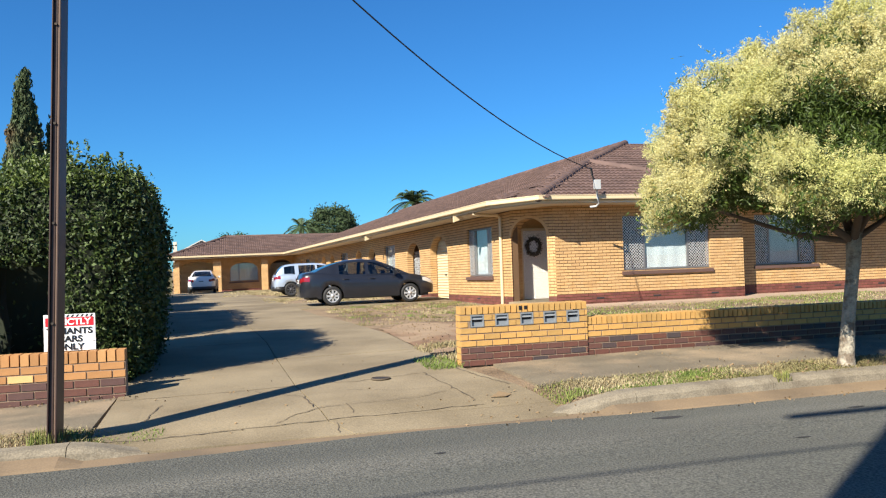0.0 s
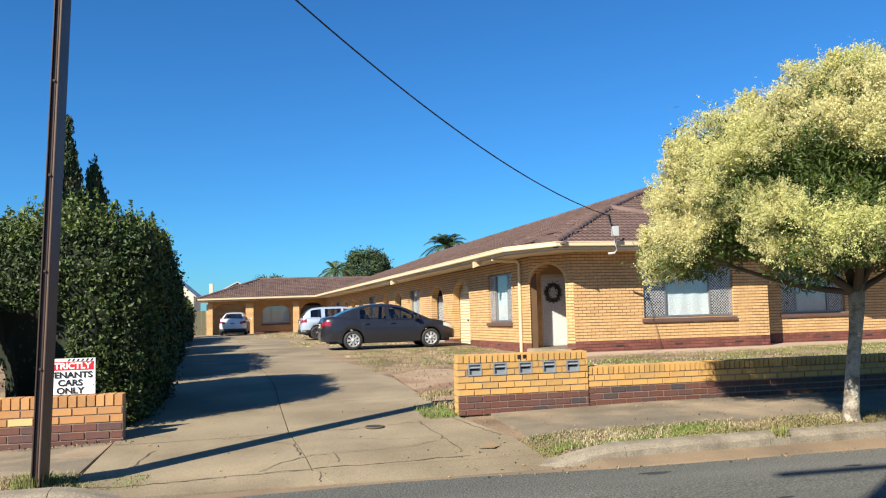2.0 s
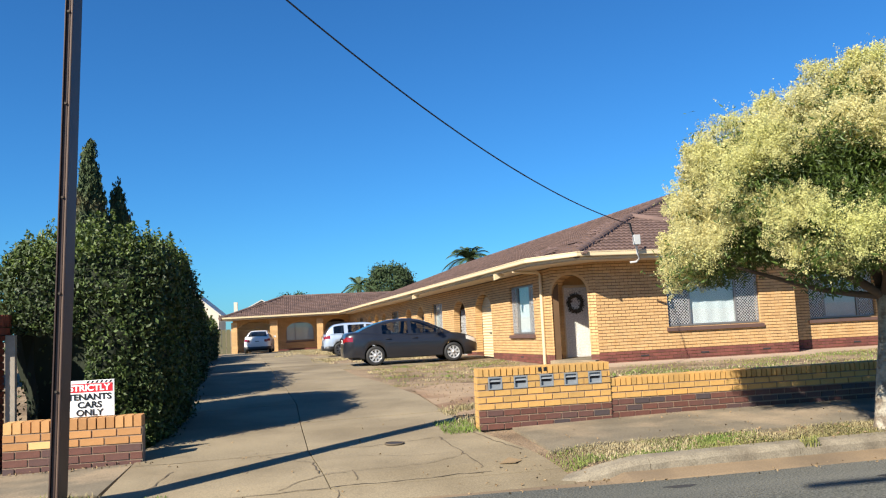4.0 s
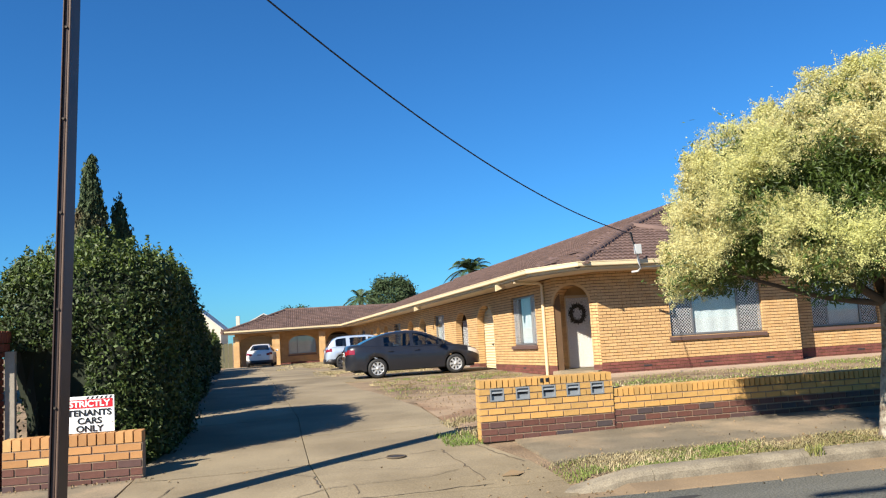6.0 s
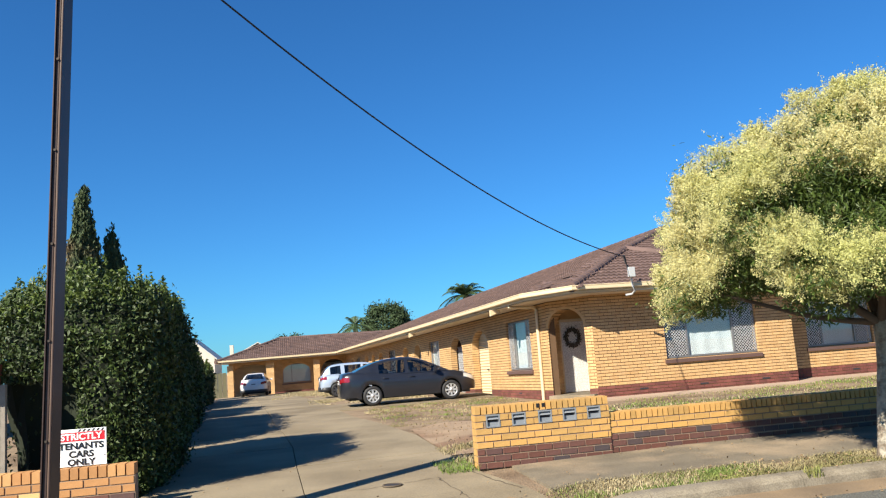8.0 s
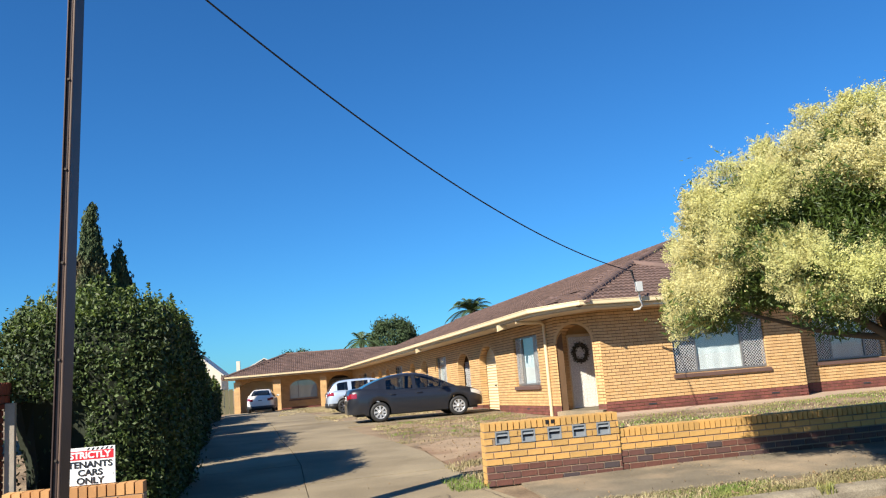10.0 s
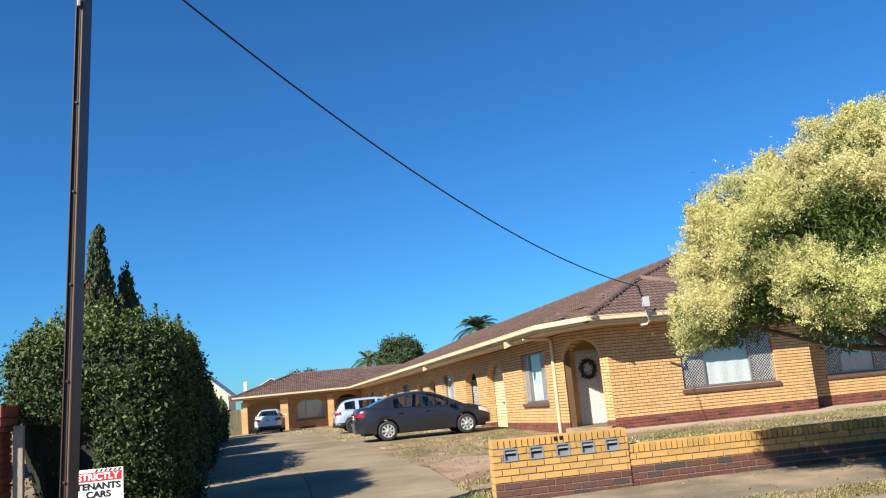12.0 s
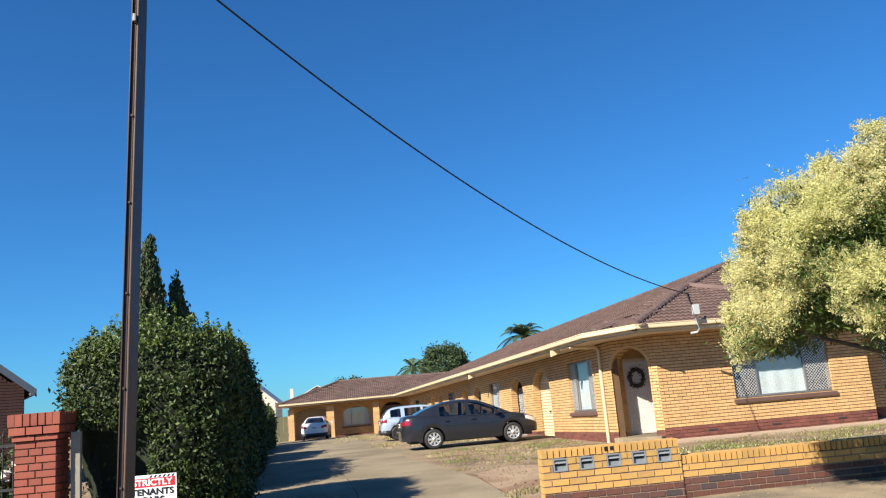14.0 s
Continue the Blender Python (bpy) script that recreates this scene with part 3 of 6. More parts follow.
def window_unit(at, op, parent, lattice=(0, 2), split=(0.25, 0.75), curtain=True, sill=True, pitch=0.085, arch=False):
    """Aluminium window in three lights; the outer ones behind diamond security mesh."""
    u0, u1, z0, z1, rise = op
    cut = [u0, *(u0 + s * (u1 - u0) for s in split), u1]
    g = Geo()
    ring = []
    for n, e in ((-0.13, 0.0), (-0.07, 0.0), (-0.07, 0.05), (-0.13, 0.05)):
        ring.append([at(u0 + e, n, z0 + e), at(u1 - e, n, z0 + e), at(u1 - e, n, z1 - e), at(u0 + e, n, z1 - e), at(u0 + e, n, z0 + e)])
    g.grid(ring + [ring[0]])
    w = part("window", g, m_frame, parent, "grey aluminium window with diamond security mesh" if lattice else "grey aluminium window")
    for c in cut[1:-1]:
        boxpart("mullion", (c - 0.025, c + 0.025, -0.128, -0.068, z0 + 0.052, z1 - 0.052), m_frame, w, at=at)
    for k in range(len(cut) - 1):
        a, b = cut[k] + 0.03, cut[k + 1] - 0.03
        p = boxpart("pane", (a, b, -0.104, -0.1, z0 + 0.05, z1 - 0.05), m_glass, w, at=at)
        p.visible_shadow = False
        if k in lattice:
            g = Geo()
            c, d, t = z0 + 0.05, z1 - 0.05, 0.008
            for sgn in (1, -1):
                s = (a - (d - c)) if sgn > 0 else a
                while s < (b if sgn > 0 else b + d - c):
                    lo, hi = 0.0, d - c
                    if sgn > 0:
                        lo, hi = max(lo, a - s), min(hi, b - s)
                    else:
                        lo, hi = max(lo, s - b), min(hi, s - a)
                    if hi - lo > 0.02:
                        x0, x1 = s + sgn * lo, s + sgn * hi
                        n0 = -0.066 if sgn > 0 else -0.062
                        g.add([at(x0 - t, n0, c + lo), at(x0 + t, n0, c + lo), at(x1 + t, n0, c + hi), at(x1 - t, n0, c + hi), at(x0 - t, n0 + 0.004, c + lo), at(x0 + t, n0 + 0.004, c + lo), at(x1 + t, n0 + 0.004, c + hi), at(x1 - t, n0 + 0.004, c + hi)],
                              ((0, 1, 2, 3), (4, 5, 6, 7), (0, 1, 5, 4), (2, 3, 7, 6), (0, 3, 7, 4), (1, 2, 6, 5)))
                    s += pitch
            part("security_mesh", g, m_mesh, w, "silver diamond security mesh")
    if curtain:
        g, rows = Geo(), []
        a, b = (cut[1], cut[2]) if len(cut) > 3 else (cut[0] + 0.05, cut[-1] - 0.05)
        for i in range(61):
            u = a + (b - a) * i / 60
            n = -0.15 + 0.006 * math.sin(i * 0.35)
            rows.append([at(u, n, z0 + 0.04), at(u, n - 0.003, z1 - 0.3), at(u, n, z1)])
        g.grid(rows)
        part("blind", g, m_curtain, w, "pale blue-grey drawn blind", smooth=True)
    # Shallow near-black box stands in for the unlit room's shade.
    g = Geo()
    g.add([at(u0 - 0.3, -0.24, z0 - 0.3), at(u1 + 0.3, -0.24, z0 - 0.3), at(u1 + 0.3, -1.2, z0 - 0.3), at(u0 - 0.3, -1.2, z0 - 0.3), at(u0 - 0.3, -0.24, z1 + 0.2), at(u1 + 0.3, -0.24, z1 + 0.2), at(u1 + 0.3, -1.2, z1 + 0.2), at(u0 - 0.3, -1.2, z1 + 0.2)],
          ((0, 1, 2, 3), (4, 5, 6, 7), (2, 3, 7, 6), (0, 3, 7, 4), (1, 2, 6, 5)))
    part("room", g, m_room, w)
    if sill:
        g = Geo()
        a, b = u0 - 0.06, u1 + 0.06
        g.add([at(a, -0.1, z0 - 0.13), at(b, -0.1, z0 - 0.13), at(b, 0.07, z0 - 0.13), at(a, 0.07, z0 - 0.13), at(a, -0.1, z0 - 0.002), at(b, -0.1, z0 - 0.002), at(b, 0.07, z0 - 0.04), at(a, 0.07, z0 - 0.04)],
              ((0, 1, 2, 3), (4, 5, 6, 7), (0, 1, 5, 4), (2, 3, 7, 6), (0, 3, 7, 4), (1, 2, 6, 5)))
        part("window_sill", g, m_sill, w, "brown brick sill")
    return w


window_unit(FRONT, win_front, house)
window_unit(BACKED, win_back, house)
window_unit(WING, side_win, house)
for op in WING_OPEN:
    if not op[4] and op is not side_win:
        window_unit(WING, op, house, lattice=(0,), split=(0.4,), pitch=0.12)

m_screen = mat("grey_mesh_screen", (0.58, 0.56, 0.53), 0.7, vary=0.1, bump=0.2)
# front door: ornate white screen door at the back of the corner porch
ENTRY = frame_at(8.33, 22.0, (1, 0))
g = Geo()
for a, b, c, d in ((-0.06, 0.0, 0.4, 2.5), (0.79, 0.86, 0.4, 2.5), (0.0, 0.79, 2.45, 2.52)):
    g.box(a, b, -0.06, 0.03, c, d, ENTRY)
door = boxpart("front_door", (0.004, 0.786, -0.04, -0.01, 0.42, 2.445), m_screen, house, "white patterned metal screen door", at=ENTRY, bevel=0.003)
part("door_frame", g, m_cream, door)
g, rd = Geo(), random.Random(8)
for i in range(9):
    for j in range(24):
        cu, cz = 0.045 + 0.085 * i + 0.018 * (j % 2), 0.48 + 0.083 * j
        pts, ph, r = [], rd.uniform(0, 6.28), rd.uniform(0.026, 0.046)
        for k in range(10):
            a = ph + k * 0.55
            pts.append(ENTRY(cu + r * math.cos(a) * (1 - k * 0.05), -0.002, cz + r * math.sin(a) * (1 - k * 0.05)))
        g.tube(pts, 0.0085, 4, False)
part("scrollwork", g, m_white, door, "raised white scroll pattern", kind="stuff")
g = Geo()
for i in range(620):
    a, r = rd.uniform(0, 6.283), 0.205 + rd.gauss(0, 0.03)
    cu, cz, b = 0.33 + r * math.cos(a), 1.98 + 1.15 * r * math.sin(a), rd.uniform(0, 6.28)
    n = rd.uniform(0.008, 0.06)
    l, w2 = 0.035, 0.012
    g.add([ENTRY(cu - l * math.cos(b), n, cz - l * math.sin(b)), ENTRY(cu + w2 * math.sin(b), n + 0.01, cz - w2 * math.cos(b)), ENTRY(cu + l * math.cos(b), n + rd.uniform(-0.005, 0.02), cz + l * math.sin(b)), ENTRY(cu - w2 * math.sin(b), n + 0.01, cz + w2 * math.cos(b))], [(0, 1, 2, 3)])
g.tube([ENTRY(0.33 + 0.205 * math.cos(a), 0.03, 1.98 + 0.236 * math.sin(a)) for a in np.linspace(0, 6.2832, 33)], 0.03, 7)
tagged(part("wreath", g, m_wreath, None), "dark twig wreath hung on the white front door", "wreath")
g = Geo()
g.box(7.97, 9.9, 22.07, 22.2, 0.2, 3.0)
part("porch_back", g, m_brick, house)
g = Geo()
for k in range(32):
    z = 0.24 + 0.086 * k
    g.box(-0.16, 0.03 + (0.003 if k % 2 else 0), -0.86, -0.485, z, z + 0.078, CORNER)
    g.box(1.14, 1.3, -1.5, -0.485, z, z + 0.078, CORNER)
part("porch_side", g, m_brick, house, kind="stuff")
boxpart("porch_ceiling", (-0.1, 1.5, -1.5, -0.485, 2.9, 2.96), m_soffit, house, at=CORNER)
boxpart("door_step", (0.0, 1.36, -1.4, 0.25, 0.2, 0.405), m_path, house, "worn concrete doorstep", bevel=0.01, at=CORNER)


def roller_door(at, op, parent):
    """Ribbed cream roller door set back in its opening."""
    u0, u1, z0, z1, rise = op
    g, rows = Geo(), []
    for i in range(int((z1 - z0) / 0.025) + 1):
        z = z0 + 0.025 * i
        n = -0.27 + 0.012 * (1 if (i // 2) % 2 else -1)
        rows.append([at(u0 - 0.1, n, z), at(u1 + 0.1, n, z)])
    g.grid(rows)
    d = part("roller_door", g, m_cream, parent, "cream ribbed steel roller door")
    boxpart("handle", ((u0 + u1) / 2 - 0.06, (u0 + u1) / 2 + 0.06, -0.255, -0.22, z0 + 1.0, z0 + 1.04), m_black, d, at=at)
    return d


# Brick darkened to brown to stand for shade inside porches and the carport.
m_porch_shade = mat("porch_shade_brown", (0.129, 0.0731, 0.043), 0.9, vary=0.2, bump=0.2)


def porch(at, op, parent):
    """An entry behind an arch, shade darkened into its walls, with a security gate."""
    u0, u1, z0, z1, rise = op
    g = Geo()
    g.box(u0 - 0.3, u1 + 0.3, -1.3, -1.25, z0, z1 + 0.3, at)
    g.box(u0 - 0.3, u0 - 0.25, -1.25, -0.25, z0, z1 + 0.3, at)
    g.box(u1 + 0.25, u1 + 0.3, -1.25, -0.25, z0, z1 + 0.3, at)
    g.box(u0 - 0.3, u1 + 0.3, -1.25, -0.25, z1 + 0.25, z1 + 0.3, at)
    p = part("porch", g, m_porch_shade, parent, "brick entry porch, its shade put in the dark colour")
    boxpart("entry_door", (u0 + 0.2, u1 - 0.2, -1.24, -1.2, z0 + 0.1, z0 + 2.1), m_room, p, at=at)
    g, s = Geo(), u0
    for sgn in (1, -1):
        s = u0 - 2.0
        while s < u1 + 2.0:
            lo, hi = 0.0, 1.9
            lo, hi = (max(lo, u0 - s), min(hi, u1 - s)) if sgn > 0 else (max(lo, s - u1), min(hi, s - u0))
            if hi - lo > 0.03:
                g.tube([at(s + sgn * lo, -0.3 + 0.005 * sgn, z0 + 0.1 + lo), at(s + sgn * hi, -0.3 + 0.005 * sgn, z0 + 0.1 + hi)], 0.008, 4, False)
            s += 0.15
    part("security_gate", g, m_mesh, p, "silver diamond-mesh gate")


arches = [op for op in WING_OPEN if op[4]]
for k, op in enumerate(arches):
    if k in (0, 3, 5):
        roller_door(WING, op, house)
    else:
        porch(WING, op, house)

# rear wing across the end of the drive
rear = thing("rear_units", (0, 60, -0.1), "cream brick rear units with tiled hip roof and arches", "house")
REAR_OPEN = [(0.35, 2.95, 0.2, 2.5, 0.5), (3.9, 5.95, 0.95, 2.35, 0.6), (6.75, 8.6, 0.2, 2.45, 0.75)]
w = brick_wall("wall_rear", REAR, 8.9, 0.2, 2.75, REAR_OPEN, rear, brick=YB, low=PB, plinth=2, label="cream brick wall with arched openings")
for op in REAR_OPEN[1:]:
    arch_ring(REAR, op, w)
roller_door(lambda u, n, z: REAR(u, n - 1.2, z), REAR_OPEN[0], rear)
# Carport walls take the same brown, with the shade in its colour.
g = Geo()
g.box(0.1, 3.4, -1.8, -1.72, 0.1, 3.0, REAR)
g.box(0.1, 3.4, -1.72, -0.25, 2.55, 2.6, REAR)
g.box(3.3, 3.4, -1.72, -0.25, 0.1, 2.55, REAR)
part("carport_lining", g, m_porch_shade, rear)
window_unit(REAR, (3.9, 5.95, 0.95, 2.3, 0), rear, lattice=(), split=(0.32,))
porch(REAR, REAR_OPEN[2], rear)
for u0, u1 in ((0.0, 0.42), (2.75, 3.3), (6.15, 6.6)):
    g = Geo()
    for k in range(27):
        z = 0.2 + 0.086 * k
        g.box(u0, u1, 1.05, 1.55 + (0.004 if k % 2 else 0), z, z + 0.08, REAR)
    part("brick_pillar", g, m_brick, rear, "cream brick pillar")
g = Geo()
g.box(-0.0, 0.2, -5, -0.22, 0.1, 2.75, REAR)
part("wall_side", g, m_brick, rear)

# ---- roofs ----
TAN = 0.333
WN = Vector((-0.9969, -0.0785))
WD = Vector((-0.0785, 0.9969))
WB = Vector((7.75, 21.47))


def wing_plane(x, y):
    r = Vector((x, y)) - WB
    u, n = r.dot(WD), r.dot(WN)
    return 3.14 - 0.0148 * u + TAN * (0.98 - n)


def front_plane(x, y):
    return 3.24 + TAN * (y - 20.36)


def block_plane(x, y):
    return 3.24 + TAN * (y - 19.56)


def right_plane(x, y):
    return 3.24 + TAN * (16.1 - x)


def corner_plane(x, y):
    return 3.22 + 0.283 * (x + y - 27.42) / 1.414


def rear_front(x, y):
    return 2.5 + 0.34 * (y - 59.0) + 0.012 * (x + 4)


def rear_left(x, y):
    return 2.44 + 0.34 * (x + 4.75)


def main_body(x, y):
    r = Vector((x, y)) - WB
    if r.dot(WN) > 1.0 or r.dot(WD) > 39.5 or x + y < 27.46:
        return -9
    top = 6.2 - 0.0148 * r.dot(WD)
    a = min(wing_plane(x, y), front_plane(x, y), corner_plane(x, y), top)
    b = min(wing_plane(x, y), block_plane(x, y), right_plane(x, y), corner_plane(x, y))
    return max(a, b)


def rear_body(x, y):
    if y < 58.99 or x < -4.76 or y > 69.5:
        return -9
    return min(rear_front(x, y), rear_left(x, y), 4.05, 2.5 + 0.34 * (69.4 - y))


def roof_z(x, y):
    return max(main_body(x, y), rear_body(x, y))


g, k = Geo(), 0
xs, ys = np.arange(-4.7, 26.2, 0.4), np.arange(19.6, 69.6, 0.4)
hz = {(i, j): roof_z(x, y) for i, x in enumerate(xs) for j, y in enumerate(ys)}
for i in range(len(xs) - 1):
    for j in range(len(ys) - 1):
        c = [(i, j), (i + 1, j), (i + 1, j + 1), (i, j + 1)]
        if all(hz[q] > 2.3 for q in c):
            g.add([(xs[a], ys[b], hz[(a, b)] - 0.09) for a, b in c], [(0, 1, 2, 3)])
roof = part("roof", g, m_tile, house, "brown concrete tile roof")

TILE = Geo()
prof = [(-0.155, 0.0), (-0.115, 0.028), (-0.06, 0.03), (-0.02, 0.004), (0.02, 0.004), (0.06, 0.03), (0.115, 0.028), (0.155, 0.0)]
TILE.grid([[(u, -0.19, h - 0.006) for u, h in prof], [(u, -0.19, h + 0.042) for u, h in prof], [(u, 0.21, h) for u, h in prof]])
tile_mesh = TILE.mesh("roof_tile", m_tile_one)


def tile_plane(fn, ux, uy, x0, y0, length, depth, tan, parent, single=False, owner=None):
    """Rows of wavy tiles up one slope, laid where that slope is the top of the roof."""
    g, made = Geo(), 0
    along, up = Vector((ux, uy, 0)).normalized(), Vector((-uy, ux, 0)).normalized()
    run = 1 / math.sqrt(1 + tan * tan)
    j = 0
    while j * 0.37 * run < depth:
        i = 0
        while i * 0.31 < length:
            p = Vector((x0, y0, 0)) + along * (i * 0.31 + 0.15) + up * (j * 0.37 * run + 0.23)
            z = fn(p.x, p.y)
            q = p + along * 0.3
            if abs(z - (owner or roof_z)(p.x, p.y)) < 0.035 and z > 2.2 and abs(fn(q.x, q.y) - (owner or roof_z)(q.x, q.y)) < 0.12:
                du, dv = fn(p.x + along.x, p.y + along.y) - z, fn(p.x + up.x, p.y + up.y) - z
                eu, ev = Vector((along.x, along.y, du)).normalized(), Vector((up.x, up.y, dv)).normalized()
                en = eu.cross(ev).normalized()
                base = Vector((p.x, p.y, z - 0.02))
                if single and made < 300:
                    ob = bpy.data.objects.new("roof_tile", tile_mesh)
                    scene.collection.objects.link(ob)
                    ob.matrix_basis = Matrix.Translation(base) @ Matrix((eu, ev, en)).transposed().to_4x4()
                    hang(ob, parent)
                    made += 1
                else:
                    g.add([base + eu * a + ev * b + en * c for a, b, c in TILE.v], TILE.f)
            i += 1
        j += 1
    if g.f:
        part("roof_tiles", g, m_tile, parent, kind="stuff")


tile_plane(block_plane, 1, 0, 7.0, 19.52, 9.0, 5.2, TAN, roof, single=True)
tile_plane(front_plane, 1, 0, 6.8, 20.32, 19.0, 9.6, TAN, roof)
s = WB + WN * 1.02 + WD * 42
tile_plane(wing_plane, 0.0785, -0.9969, s.x, s.y, 44.0, 10.0, TAN, roof)
g = Geo()
g.add([(-4.7, 59.05, 2.42), (9.5, 59.05, 2.42), (9.5, 63.5, 3.95), (-0.3, 63.5, 3.95), (-4.7, 68, 2.42), (9.5, 68, 2.42)], [(0, 1, 2, 3), (0, 3, 4), (2, 5, 4, 3)])
rear_roof = part("roof", g, m_tile, rear, "brown tiled hip roof")
tile_plane(rear_front, 1, 0, -4.8, 58.97, 16.0, 5.0, 0.34, rear_roof)
tile_plane(rear_left, 0, -1, -4.78, 69.0, 10.0, 5.0, 0.34, rear_roof)


def caps(a, b, parent, drop=0.0):
    """Half-round capping tiles along a hip or ridge."""
    g, a, b, up = Geo(), Vector(a), Vector(b), Vector((0, 0, -0.015))
    n = max(1, round((b - a).length / 0.38))
    for i in range(n):
        g.tube([a.lerp(b, i / n) + up, a.lerp(b, (i + 1.06) / n) + up], [0.135, 0.12], 14)
    part("ridge_capping", g, m_tile, parent, kind="stuff")


def meet(p, q, way, start, end, steps=400):
    """Where two slopes cross, walking from start to end."""
    best = min((abs(p(*(Vector(start).lerp(Vector(end), i / steps))) - q(*(Vector(start).lerp(Vector(end), i / steps)))), i) for i in range(steps + 1))[1]
    v = Vector(start).lerp(Vector(end), best / steps)
    return (v.x, v.y, p(v.x, v.y) + 0.02)


# the corner slope and the front slope meet in one hip
apex_x = next(x for x in np.arange(8, 14, 0.01) if wing_plane(x, 19.56 + (16.1 - x)) > right_plane(x, 0))
apex = (apex_x, 19.56 + 16.1 - apex_x, right_plane(apex_x, 0) + 0.02)
tile_plane(corner_plane, 0.7071, -0.7071, 5.9, 21.54, 9.0, 5.6, 0.283, roof)
caps((7.9, 19.6, 3.27), apex, roof)
caps(apex, (16.1, 19.6, 3.26), roof)
ridge_pt = meet(front_plane, wing_plane, 0, (15.4, 29.27), (16.6, 29.27), 300)
caps((apex[0] + 0.05, apex[1] + 0.7, apex[2] - 0.02), ridge_pt, roof)
e = WB + WN * (0.98 - 9.2) + WD * 39
caps(ridge_pt, (e.x, e.y, wing_plane(e.x, e.y) + 0.02), roof)
caps((-4.75, 59.0, 2.5), (-0.3, 63.5, 4.05), rear_roof)
caps((-0.3, 63.5, 4.06), (9.5, 63.55, 4.06), rear_roof)


# gutters, fascias and soffits
def gutter_run(pts, parent, h=0.2):
    """A square gutter with a rolled lip along the eave."""
    g, rows = Geo(), []
    sec = [(0.02, 0.0), (0.0, 0.0), (0.0, h - 0.125), (-0.11, h - 0.125), (-0.12, h - 0.105), (-0.12, h - 0.03), (-0.13, h - 0.02), (-0.13, h), (-0.1, h), (-0.1, h - 0.05), (0.0, h - 0.05)]
    pts = [Vector(p) for p in pts]
    for i, p in enumerate(pts):
        a = (pts[i] - pts[i - 1]).normalized() if i else (pts[1] - pts[0]).normalized()
        b = (pts[i + 1] - pts[i]).normalized() if i < len(pts) - 1 else a
        na, nb = Vector((-a.y, a.x, 0)), Vector((-b.y, b.x, 0))
        n = (na + nb).normalized()
        n /= max(0.5, n.dot(na))
        rows.append([p + n * o + Vector((0, 0, z)) for o, z in sec])
    g.grid(rows)
    part("gutter", g, m_cream, parent, "cream painted eaves gutter")


E0, E1 = WB + WN * 0.93, WB + WN * 0.93 + WD * 38.3
c0, c1 = (7.93, 19.62), (6.89, 20.66)
gutter_run([(E1.x, E1.y, 3.02 - 0.0148 * 38.3), (c1[0], c1[1], 3.04), (c0[0], c0[1], 3.1), (15.6, 19.62, 3.1)], house)
gutter_run([(15.6, 20.42, 3.1), (26, 20.42, 3.1)], house)
gutter_run([(-4.7, 59.1, 2.36), (3.9, 59.1, 2.46)], rear)
g = Geo()
inn = WB + WD * 38.3
g.add([(c0[0] + 0.05, c0[1] + 0.05, 3.1), (15.6, 19.67, 3.1), (15.6, 20.5, 3.1), (8.73, 20.5, 3.1), (7.75, 21.47, 3.04), (c1[0] + 0.06, c1[1] + 0.05, 3.04), (inn.x, inn.y, 3.02 - 0.567), (E1.x, E1.y, 3.02 - 0.567), (14.77, 20.5, 3.1), (26, 20.42, 3.1), (26, 21.3, 3.1), (14.77, 21.3, 3.1), (14.77, 20.42, 3.1)],
      [(0, 1, 2, 3), (0, 3, 4, 5), (5, 4, 6, 7), (12, 9, 10, 11)])
part("soffit", g, m_soffit, house, "cream painted soffit lining", solid=0.02)
g = Geo()
g.add([(-4.7, 59.1, 2.36), (3.9, 59.1, 2.46), (4.9, 61.1, 2.46), (-4.7, 61.1, 2.36), (-4.7, 66, 2.36), (-4.0, 66, 2.36), (-4.0, 61.1, 2.36)], [(0, 1, 2, 3), (3, 6, 5, 4)])
part("soffit", g, m_soffit, rear, solid=0.02)
for u in (1.9, 13.2):
    g = Geo()
    g.add([WING(u, 0.7, 2.95), WING(u, 1.0, 2.84), WING(u, 1.0, 3.03), WING(u, 0.7, 3.01), WING(u + 0.1, 0.7, 2.95), WING(u + 0.1, 1.0, 2.84), WING(u + 0.1, 1.0, 3.03), WING(u + 0.1, 0.7, 3.01)],
          ((0, 1, 2, 3), (4, 5, 6, 7), (0, 1, 5, 4), (1, 2, 6, 5), (0, 3, 7, 4), (2, 3, 7, 6)))
    part("eaves_bracket", g, m_cream, house)
# downpipe at the corner
g = Geo()
g.tube([WING(0.55, 0.9, 2.99), WING(0.55, 0.8, 2.96), WING(0.55, 0.14, 2.93), WING(0.55, 0.06, 2.86), WING(0.55, 0.06, 0.25)], 0.048, 8)
part("downpipe", g, m_cream, house, "cream painted downpipe")
# electricity inlet on the eave
g = Geo()
g.box(9.42, 9.6, 19.3, 19.4, 3.42, 3.68)
inlet = thing("service_inlet", (9.5, 19.4, 3.3), "grey electricity service box on a bent conduit", "electrical box")
part("box", g, m_fuse, inlet, bevel=0.01)
g = Geo()
g.tube([(9.5, 19.38, 3.44), (9.52, 19.38, 3.2), (9.58, 19.4, 3.06), (9.54, 19.5, 2.98), (9.4, 19.6, 2.97)], 0.03, 8)
part("conduit", g, m_fuse, inlet, smooth=True)
g = Geo()
g.tube([(9.44, 19.42, 3.66), (9.4, 19.42, 4.0), (9.36, 19.42, 4.02), (9.4, 19.42, 3.8), (9.5, 19.42, 3.66)], 0.016, 6)
part("wire_loop", g, m_black, inlet)


